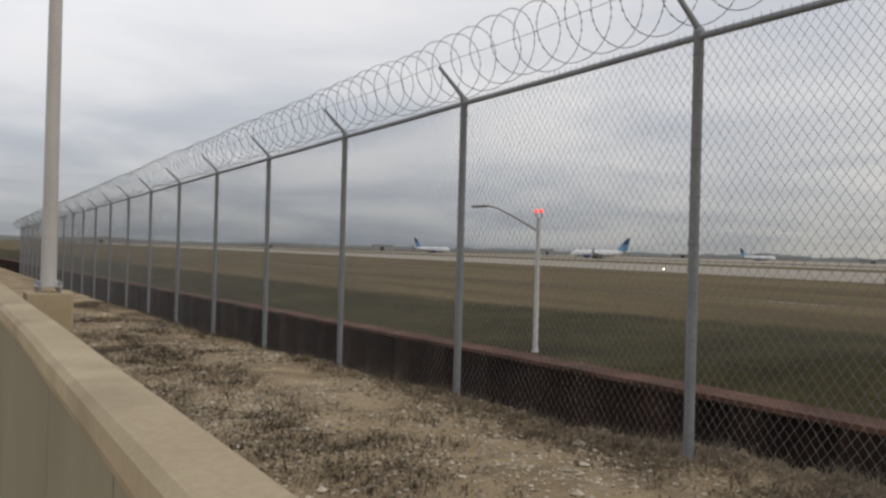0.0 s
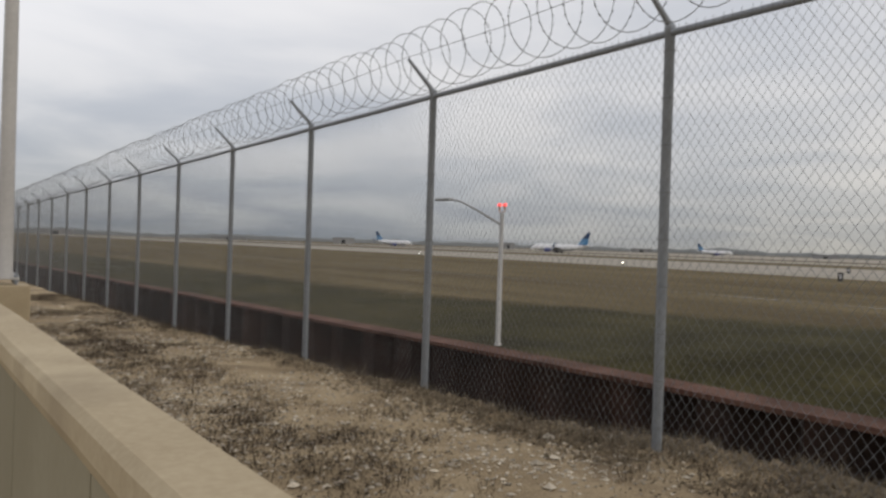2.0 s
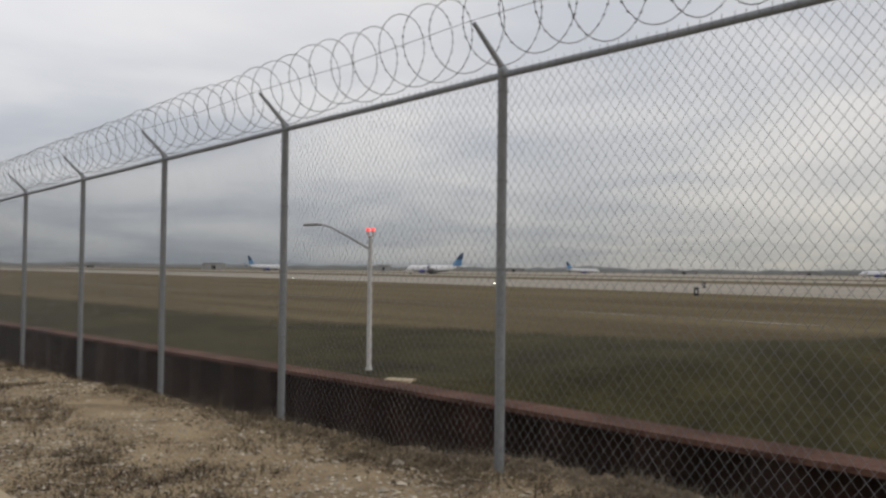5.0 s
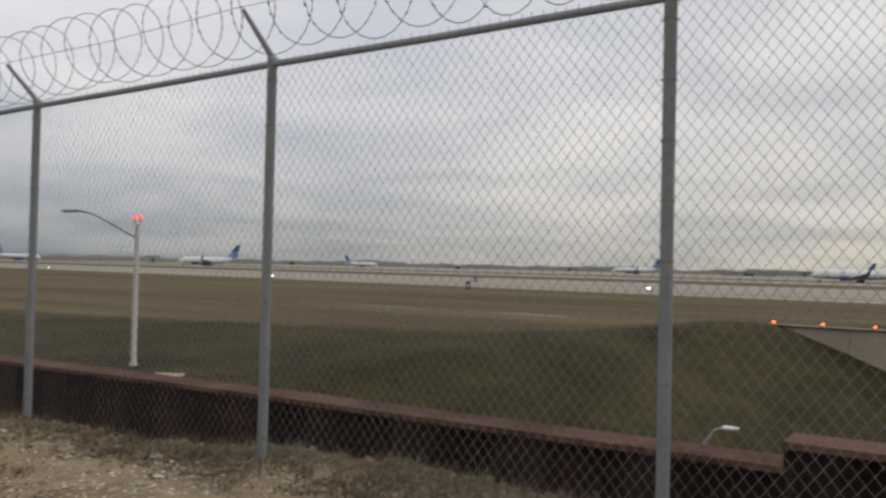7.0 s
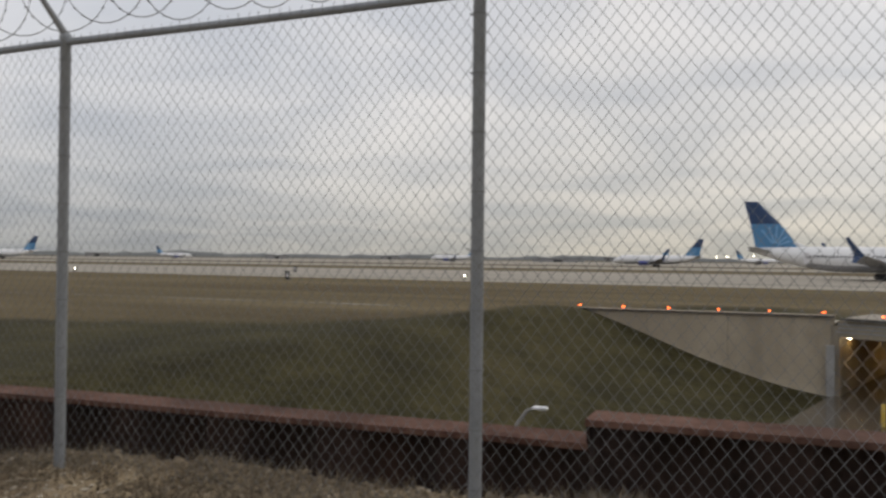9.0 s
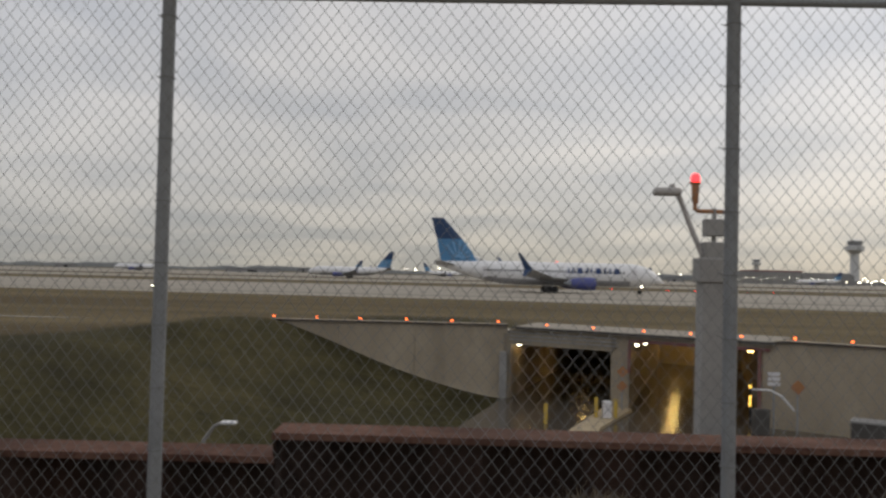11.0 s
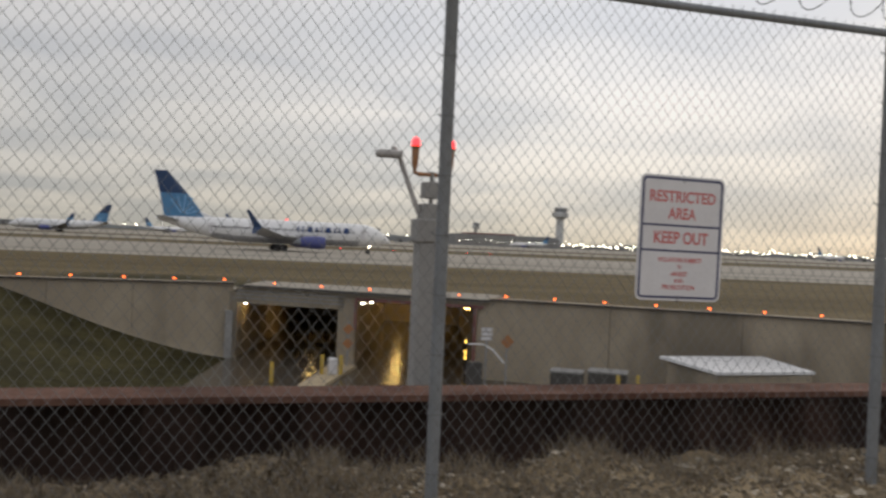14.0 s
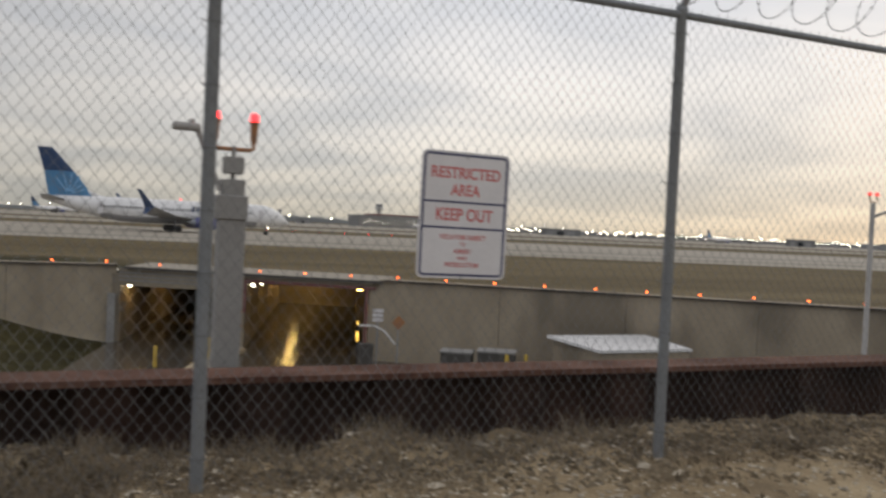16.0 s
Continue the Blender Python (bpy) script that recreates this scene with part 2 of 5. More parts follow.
def ground_material():
    """Mown brown field grass that passes into rough dark bank grass by the sheet's own 'rough' attribute."""
    m = bpy.data.materials.new("airfield_grass")
    m.use_nodes = True
    n, l = m.node_tree.nodes, m.node_tree.links
    b = n["Principled BSDF"]
    b.inputs["Roughness"].default_value, b.inputs["Specular IOR Level"].default_value = 0.95, 0.1
    tc = n.new("ShaderNodeTexCoord")

    def layer(scale, stretch, detail, stops):
        mp = n.new("ShaderNodeMapping")
        mp.inputs["Scale"].default_value = stretch
        l.new(tc.outputs["Object"], mp.inputs[0])
        t = n.new("ShaderNodeTexNoise")
        t.inputs["Scale"].default_value, t.inputs["Detail"].default_value, t.inputs["Roughness"].default_value = scale, detail, 0.62
        l.new(mp.outputs[0], t.inputs["Vector"])
        r = n.new("ShaderNodeValToRGB")
        els = r.color_ramp.elements
        for i, (p, c) in enumerate(stops):
            e = els[i] if i < 2 else els.new(p)
            e.position, e.color = p, (*c, 1)
        l.new(t.outputs["Fac"], r.inputs[0])
        return t.outputs["Fac"], r.outputs[0]

    def mix(f, a, c, kind="MIX"):
        x = n.new("ShaderNodeMix")
        x.data_type, x.blend_type = "RGBA", kind
        if isinstance(f, float):
            x.inputs[0].default_value = f
        else:
            l.new(f, x.inputs[0])
        l.new(a, x.inputs[6])
        l.new(c, x.inputs[7])
        return x.outputs[2]

    _, mown = layer(0.16, (0.12, 1, 1), 5, [(0.35, (0.092, 0.070, 0.037)), (0.5, (0.126, 0.097, 0.052)), (0.65, (0.163, 0.126, 0.070))])
    fine_fac, fine = layer(2.2, (1, 1, 1), 6, [(0.30, (0.55, 0.55, 0.50)), (0.70, (1.30, 1.28, 1.25))])
    _, bank = layer(0.22, (1, 1, 1), 7, [(0.33, (0.028, 0.0245, 0.010)), (0.5, (0.047, 0.041, 0.0165)), (0.70, (0.074, 0.062, 0.028))])
    att = n.new("ShaderNodeAttribute")
    att.attribute_name = "rough"
    edge_fac, _ = layer(0.5, (1, 1, 1), 6, [(0.0, (0, 0, 0)), (1.0, (1, 1, 1))])
    ma = n.new("ShaderNodeMath")
    ma.operation = "MULTIPLY_ADD"
    l.new(edge_fac, ma.inputs[0])
    ma.inputs[1].default_value = 0.9
    ms = n.new("ShaderNodeMath")
    ms.operation = "SUBTRACT"
    l.new(att.outputs["Fac"], ms.inputs[0])
    ms.inputs[1].default_value = 0.45
    l.new(ms.outputs[0], ma.inputs[2])
    mr = n.new("ShaderNodeMapRange")
    mr.inputs["From Min"].default_value, mr.inputs["From Max"].default_value = 0.15, 0.85
    mr.interpolation_type = "SMOOTHSTEP"
    l.new(ma.outputs[0], mr.inputs["Value"])
    col = mix(mr.outputs[0], mown, bank)
    col = mix(1.0, col, fine, "MULTIPLY")
    l.new(col, b.inputs["Base Color"])
    bp = n.new("ShaderNodeBump")
    bp.inputs["Strength"].default_value, bp.inputs["Distance"].default_value = 0.6, 0.1
    l.new(fine_fac, bp.inputs["Height"])
    l.new(bp.outputs[0], b.inputs["Normal"])
    return m


M_FIELD = ground_material()


# ---- building helpers ----
def finish(bm, name, mats, smooth=False):
    me = bpy.data.meshes.new(name)
    bmesh.ops.recalc_face_normals(bm, faces=bm.faces)
    bm.to_mesh(me)
    bm.free()
    for m in (mats if isinstance(mats, (list, tuple)) else [mats]):
        me.materials.append(m)
    if smooth:
        me.shade_smooth()
        me.set_sharp_from_angle(angle=radians(40))
    return me


def part(name, bm, mat, parent, label="", smooth=False, kind=""):
    """Links a bmesh as one mesh object under a thing or under a part."""
    ob = new(name, finish(bm, name, mat, smooth))
    ob.parent = parent
    return tagged(ob, label=label, kind=kind)


def thing(name, label, category, m=None, group="", kind=""):
    ob = tagged(new(name), label, category, group, kind)
    if m is not None:
        ob.matrix_world = m
    return ob


def box(bm, lo, hi, bevel=0.0, m=None, mat=0):
    vs = [bm.verts.new((x, y, z)) for x in (lo[0], hi[0]) for y in (lo[1], hi[1]) for z in (lo[2], hi[2])]
    fs = [bm.faces.new([vs[i] for i in q]) for q in ((0, 1, 3, 2), (4, 6, 7, 5), (0, 4, 5, 1), (2, 3, 7, 6), (0, 2, 6, 4), (1, 5, 7, 3))]
    for f in fs:
        f.material_index = mat
    if bevel:
        r = bmesh.ops.bevel(bm, geom=list({e for f in fs for e in f.edges}), offset=bevel, segments=2, affect="EDGES", profile=0.5)
        vs = list({v for f in r["faces"] for v in f.verts} | {v for v in vs if v.is_valid})
    if m is not None:
        bmesh.ops.transform(bm, matrix=m, verts=[v for v in vs if v.is_valid])
    return bm


def tube(bm, pts, radii, sides=10, caps=True, mat=0):
    """A round bar along points, with a radius for each."""
    pts = [Vector(p) for p in pts]
    if isinstance(radii, (int, float)):
        radii = [radii] * len(pts)
    rings, prev = [], None
    for i, p in enumerate(pts):
        d = (pts[min(i + 1, len(pts) - 1)] - pts[max(i - 1, 0)]).normalized()
        if prev is None:
            a = d.orthogonal().normalized()
        else:
            a = (prev - d * prev.dot(d)).normalized()
        prev = a
        b = d.cross(a)
        rings.append([bm.verts.new(p + radii[i] * (math.cos(k * math.tau / sides) * a + math.sin(k * math.tau / sides) * b)) for k in range(sides)])
    for r0, r1 in zip(rings, rings[1:]):
        for k in range(sides):
            bm.faces.new((r0[k], r0[(k + 1) % sides], r1[(k + 1) % sides], r1[k])).material_index = mat
    if caps:
        bm.faces.new(rings[0]).material_index = mat
        bm.faces.new(rings[-1]).material_index = mat
    return bm


def lathe(bm, profile, center=(0, 0, 0), sides=16, mat=0):
    """Turned about z: profile of (radius, height)."""
    c = Vector(center)
    rings = [[bm.verts.new(c + Vector((r * math.cos(k * math.tau / sides), r * math.sin(k * math.tau / sides), z))) for k in range(sides)] for r, z in profile]
    for r0, r1 in zip(rings, rings[1:]):
        for k in range(sides):
            bm.faces.new((r0[k], r0[(k + 1) % sides], r1[(k + 1) % sides], r1[k])).material_index = mat
    bm.faces.new(rings[0]).material_index = mat
    bm.faces.new(rings[-1]).material_index = mat
    return bm


def mesh_from(name, verts, faces, mat, parent=None, label="", kind="", smooth=False):
    me = bpy.data.meshes.new(name)
    me.from_pydata(verts, [], faces)
    me.materials.append(mat)
    if smooth:
        me.shade_smooth()
    ob = new(name, me)
    ob.parent = parent
    return tagged(ob, label=label, kind=kind)


def text_mesh(body, size, extrude=0.0004, spacing=1.0):
    cu = bpy.data.curves.new("txt", "FONT")
    cu.body, cu.size, cu.extrude, cu.align_x, cu.align_y = body, size, extrude, "CENTER", "CENTER"
    cu.space_character, cu.offset = spacing, size * 0.022
    ob = bpy.data.objects.new("txt", cu)
    me = bpy.data.meshes.new_from_object(ob)
    bpy.data.objects.remove(ob)
    bpy.data.curves.remove(cu)
    return me


def lerp_table(table, v):
    for (a, b), (c, d) in zip(table, table[1:]):
        if v <= c:
            return b + (d - b) * max(0.0, min(1.0, (v - a) / (c - a)))
    return table[-1][1]


# ---- ground: the airfield sheet with the road cut ----
WALL = [(-10.0, 45.2), (6.4, 44.7), (36.75, 25.4), (69.6, 4.4)]   # top line of the cut's retaining wall


def wall_y(x):
    return lerp_table(WALL, x)


CREST = [(1, -15), (5, -15), (12, -14), (22, -13), (35, -12), (45, -8)]
FOOT = [(1, -3), (5, -2), (12, 0), (25, 1.6), (35, 3.5), (45, 6.0)]


def cut_z(x, y):
    a, b = lerp_table(CREST, y) + 0.016 * y, lerp_table(FOOT, y) + 0.010 * y
    s = max(0.0, min(1.0, (x - a) / (b - a)))
    s = 0.62 * s + 0.38 * s * s * (3 - 2 * s)
    s = 1 - (1 - s) ** 1.25
    bumpy = 0.10 * noise.noise((x * 0.16, y * 0.16, 3.0)) * (1 if s < 0.98 else 0)
    z = G - (G - R + 0.06) * s + bumpy * (0.3 + s * (1 - s) * 3)
    z += 0.42 * math.exp(-((x + 9.5) / 4.5) ** 2 - ((y - 42) / 6.5) ** 2)
    bank = max(0.0, min(1.0, (x - 23) / 7)) * max(0.0, min(1.0, (19 - y) / 4))
    return z + bank * 4.0


def rough_edge(x):
    """Where the mown field passes into the rough grass."""
    return lerp_table([(-900, -20), (-40, 22), (-25, 27), (-16, 31), (-11, 39), (-8, 46), (0, 56), (3, 56), (20, 30), (60, 3), (70, -3)], x)


def build_ground():
    verts, faces = [], []
    # near part, up to the cut's wall
    xs = [-900, -500, -300, -200, -150, -120, -100, -80, -65, -52, -42, -38, -34, -31, -28, -26] + [-24 + 0.75 * i for i in range(43)] + [9, 12, 16, 22, 30, 36.75, 48, 58, 69.6]
    ts = [i / 60 for i in range(61)]
    base = len(verts)
    for x in xs:
        yw = wall_y(x)
        for t in ts:
            y = 1.15 + (yw - 1.15) * t
            verts.append((x, y, cut_z(x, y)))
    m = len(ts)
    for i in range(len(xs) - 1):
        for j in range(m - 1):
            faces.append((base + i * m + j, base + (i + 1) * m + j, base + (i + 1) * m + j + 1, base + i * m + j + 1))
    # far part, from the wall to the horizon
    xs2 = sorted(set(xs + [-3000, -1800, 110, 160, 300, 600, 1200, 2500, 3500]))
    base = len(verts)
    far = [0, 6, 14, 25, 60, 150, 400, 1000, 2200, 3800]
    for x in xs2:
        yw = wall_y(x) if x <= 69.6 else 4.4 - (x - 69.6) * 0.637
        for d in far:
            verts.append((x, yw + 0.25 + d, G))
    m = len(far)
    for i in range(len(xs2) - 1):
        for j in range(m - 1):
            faces.append((base + i * m + j, base + (i + 1) * m + j, base + (i + 1) * m + j + 1, base + i * m + j + 1))
    me = bpy.data.meshes.new("ground")
    me.from_pydata(verts, [], faces)
    me.materials.append(M_FIELD)
    rough = me.attributes.new("rough", "FLOAT", "POINT")
    rough.data.foreach_set("value", [max(0.0, min(1.0, 0.5 + (rough_edge(x) - y) / 7.0)) for x, y, z in verts])
    me.shade_smooth()
    tagged(new("ground", me), "brownish mown airfield grass with a darker green slope", "grass", kind="structure")


build_ground()


def strip(name, near, far, label, cat="pavement"):
    """A paved band between two lines of plan points, a little proud of the grass."""
    bm = bmesh.new()
    plan = near + far[::-1]
    hi = [bm.verts.new((x, y, G + 0.03)) for x, y in plan]
    lo = [bm.verts.new((x, y, G - 0.27)) for x, y in plan]
    bm.faces.new(hi)
    bm.faces.new(lo)
    for i in range(len(plan)):
        k = (i + 1) % len(plan)
        bm.faces.new((hi[i], hi[k], lo[k], lo[i]))
    tagged(new(name, finish(bm, name, M_PAVE)), label, cat, kind="structure")


strip("taxiway", [(-1500, 140), (-200, 116), (0, 98), (90, 79), (300, 30)], [(-1500, 205), (0, 198), (160, 178), (500, 120)], "broad pale concrete taxiway where the airliner rolls")
strip("runway", [(-1800, 285), (0, 262), (900, 215)], [(-1800, 372), (0, 345), (900, 300)], "pale distant concrete runway")
strip("apron", [(-900, 430), (2500, 400)], [(-900, 1100), (2500, 1100)], "far concrete apron by the terminal")


def gravel_z(x, y):
    z = 0.011 * min(x, 0.0) + 0.035 * noise.noise((x * 0.7, y * 0.7, 0.0)) + 0.018 * noise.noise((x * 3.1, y * 3.1, 5.0)) + 0.010 * noise.noise((x * 9.0, y * 9.0, 9.0))
    y0 = lerp_table([(-30, -0.7), (-9, -0.5), (-5, -0.26), (-3, -0.15), (-1.2, 0.0), (0.2, 0.38), (2, 0.44), (4, 0.60)], x)
    y0 += 0.07 * noise.noise((x * 1.3, 4.0, 1.0)) + 0.05 * noise.noise((x * 4.0, 4.0, 2.0))
    h = max(0.0, min(1.0, (y + 0.1) / 0.35)) * max(0.0, min(1.0, (0.9 - y) / 0.3))
    z += h * (0.045 * noise.noise((x * 2.2, y * 2.2, 3.0)) + 0.025 * noise.noise((x * 6.0, y * 6.0, 8.0)))
    z += 0.11 * sum(math.exp(-((x - cx) / 0.34) ** 2 - ((y - 0.6) / 0.22) ** 2) for cx in (4.3, 5.95))
    t = max(0.0, min(1.0, (y - y0) / (0.84 - y0)))
    drop = lerp_table([(-30, 0.95), (-9, 0.75), (-6, 0.70), (-3, 0.65), (-1.2, 0.5), (0.2, 0.34), (2.2, 0.26), (3.2, 0.08), (9, 0.05)], x)
    return z + t * (-drop + 0.05 * noise.noise((x * 1.1, 2.0, 7.0)) + 0.07 * noise.noise((x * 3.4, 1.0, 7.0)))


def parapet_y(x):
    return -3.16 + 0.006 * x        # outer edge of the parapet's top


def build_gravel():
    """The stony strip between the parapet and the steel retaining wall."""
    xs = np.concatenate([np.linspace(-110, -16, 120), np.linspace(-15.9, 13, 480), np.linspace(13.5, 40, 40)])
    ts = np.linspace(0, 1, 110)
    verts, faces = [], []
    for x in xs:
        ya = parapet_y(x) - 0.1
        for t in ts:
            y = ya + (0.86 - ya) * t
            verts.append((float(x), float(y), gravel_z(x, y)))
    m = len(ts)
    for i in range(len(xs) - 1):
        for j in range(m - 1):
            faces.append((i * m + j, (i + 1) * m + j, (i + 1) * m + j + 1, i * m + j + 1))
    ob = mesh_from("gravel_strip", verts, faces, M_GRAVEL, kind="structure", smooth=True)
    tagged(ob, "stony bare ground with dry weeds along the fence", "gravel")


build_gravel()

# walkway behind the parapet, and the sunken road
bm = bmesh.new()
vs = [bm.verts.new(p) for p in ((-110, -60, -0.9), (60, -60, -0.9), (60, parapet_y(60) - 0.1, -0.9), (-110, parapet_y(-110) - 0.1, -0.9))]
bm.faces.new(vs)
tagged(new("walkway", finish(bm, "walkway", M_CONC)), "plain concrete walkway behind the parapet wall", "pavement", kind="structure")
bm = bmesh.new()
pts = [(-3.0, 1.3), (-2, 5), (0, 12), (1.6, 25), (3.5, 35), (6.0, 44.9), (10.0, 78), (30, 72), (21, 35.2), (36.6, 25.3), (69, 4.6), (69, 1.3)]
top = [bm.verts.new((x, y, R)) for x, y in pts]
bot = [bm.verts.new((x, y, R - 0.25)) for x, y in pts]
bm.faces.new(top)
for i in range(len(pts)):
    k = (i + 1) % len(pts)
    bm.faces.new((top[i], top[k], bot[k], bot[i]))
tagged(new("road", finish(bm, "road", M_ROAD)), "damp concrete service road running into the tunnel", "road", kind="structure")


# ---- parapet wall and tall lamp post ----
def build_parapet():
    top = thing("parapet_wall", "tan cast concrete parapet wall with a bevelled top", "wall", kind="structure")
    def section(name, a, b, prof, face=M_CONC):
        bm = bmesh.new()
        n = max(2, int((b - a) / 0.6))
        rings = []
        for i in range(n + 1):
            x = a + (b - a) * i / n
            rings.append([])
            for py, pz in prof:
                chip = 0.004 * noise.noise((x * 5.0, py * 20, pz * 9)) + 0.006 * noise.noise((x * 0.9, py * 3, 1))
                rings[-1].append(bm.verts.new((x, parapet_y(x) + py + chip, pz + chip * 0.6)))
        k = len(prof)
        for r0, r1 in zip(rings, rings[1:]):
            for j in range(k):
                bm.faces.new((r0[j], r0[(j + 1) % k], r1[(j + 1) % k], r1[j]))
        bm.faces.new(rings[0])
        bm.faces.new(rings[-1])
        part(name, bm, face, top)

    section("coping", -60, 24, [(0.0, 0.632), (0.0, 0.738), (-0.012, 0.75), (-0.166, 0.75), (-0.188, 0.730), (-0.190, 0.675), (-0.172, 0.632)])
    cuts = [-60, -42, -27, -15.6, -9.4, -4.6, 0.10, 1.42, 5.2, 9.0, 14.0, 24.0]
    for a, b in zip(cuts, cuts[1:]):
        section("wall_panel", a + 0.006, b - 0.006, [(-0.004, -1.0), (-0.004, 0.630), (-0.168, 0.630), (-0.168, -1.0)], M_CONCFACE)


build_parapet()


def build_tall_lamp():
    lamp = thing("lamp_post", "tall pale grey tapered metal lamp post on a concrete plinth", "lamp post", pose(-9.3, -2.43, -0.06))
    bm = bmesh.new()
    box(bm, (-0.29, -0.29, -0.3), (0.29, 0.29, 0.505), 0.02)
    part("plinth", bm, M_CONC, lamp, "square concrete plinth")
    bm = bmesh.new()
    box(bm, (-0.17, -0.17, 0.575), (0.17, 0.17, 0.60), 0.005)
    part("base_plate", bm, M_POLE, lamp)
    for sx in (-1, 1):
        for sy in (-1, 1):
            bm = bmesh.new()
            lathe(bm, [(0.016, 0.50), (0.016, 0.53), (0.03, 0.532), (0.03, 0.57), (0.016, 0.602), (0.03, 0.603), (0.03, 0.635), (0.014, 0.66)], (sx * 0.13, sy * 0.13, 0), 8)
            part("bolt", bm, M_GALV, lamp)
    bm = bmesh.new()
    lathe(bm, [(0.125, 0.60), (0.12, 0.64), (0.102, 0.68), (0.098, 1.2), (0.07, 9.5)], sides=20)
    part("pole", bm, M_POLE, lamp, "pale painted metal pole", smooth=True)


build_tall_lamp()

# ---- chain-link fence with razor coil ----
FENCE_H = 2.44
POSTS = [2.5 * i for i in range(-20, 7)]
POSTS = [{-2.5: -2.56, 5.0: 4.978, 7.5: 7.445}.get(x, x) for x in POSTS]      # a few stand off the even spacing


def rail_dz(x):
    """How far the rail stands off its height at the corner post; the line sinks slowly westwards."""
    return lerp_table([(-60, -0.85), (0.0, 0.0), (2.5, 0.02), (20, 0.02)], x)


def fabric(x0, x1, z0, z1, pitch, r):
    """Crossing diagonal wires of a chain-link panel, clipped to the bay, each bent a little where it links."""
    verts, faces = [], []
    h = z1 - z0

    def wire(p, q, side):
        d = (q - p).normalized()
        a = d.cross(Vector((0, 1, 0))).normalized() * r
        b = Vector((0, r, 0))
        base = len(verts)
        off = Vector((0, side * r * 0.9, 0))
        for c in (p, q):
            for k in (a, b, -a, -b):
                verts.append(tuple(c + off + k + Vector((0, 0, rail_dz(c.x)))))
        for k in range(4):
            j = (k + 1) % 4
            faces.append((base + k, base + j, base + 4 + j, base + 4 + k))

    k = 0.78                        # run of a wire over its rise
    start = math.floor((x0 - k * h) / pitch) * pitch
    n = int((x1 - start + k * h) / pitch) + 2
    for i in range(n):
        for s in (1, -1):
            xb = start + i * pitch if s == 1 else start + i * pitch + k * h
            lo, hi = 0.0, h
            if s == 1:
                lo, hi = max(lo, (x0 - xb) / k), min(hi, (x1 - xb) / k)
            else:
                lo, hi = max(lo, (xb - x1) / k), min(hi, (xb - x0) / k)
            if hi - lo > 0.02:
                wire(Vector((xb + s * k * lo, 0, z0 + lo)), Vector((xb + s * k * hi, 0, z0 + hi)), s)
    # twisted ends standing above the rail
    for i in range(int((x1 - x0) / pitch)):
        x = x0 + (i + 0.5) * pitch
        lean = 0.006 * math.sin(i * 2.3)
        wire(Vector((x, 0, z1 - 0.02)), Vector((x + lean + 0.006, -0.006, z1 + 0.03)), 1)
        wire(Vector((x + 0.008, 0, z1 - 0.02)), Vector((x + lean - 0.004, 0.006, z1 + 0.026)), -1)
    return verts, faces


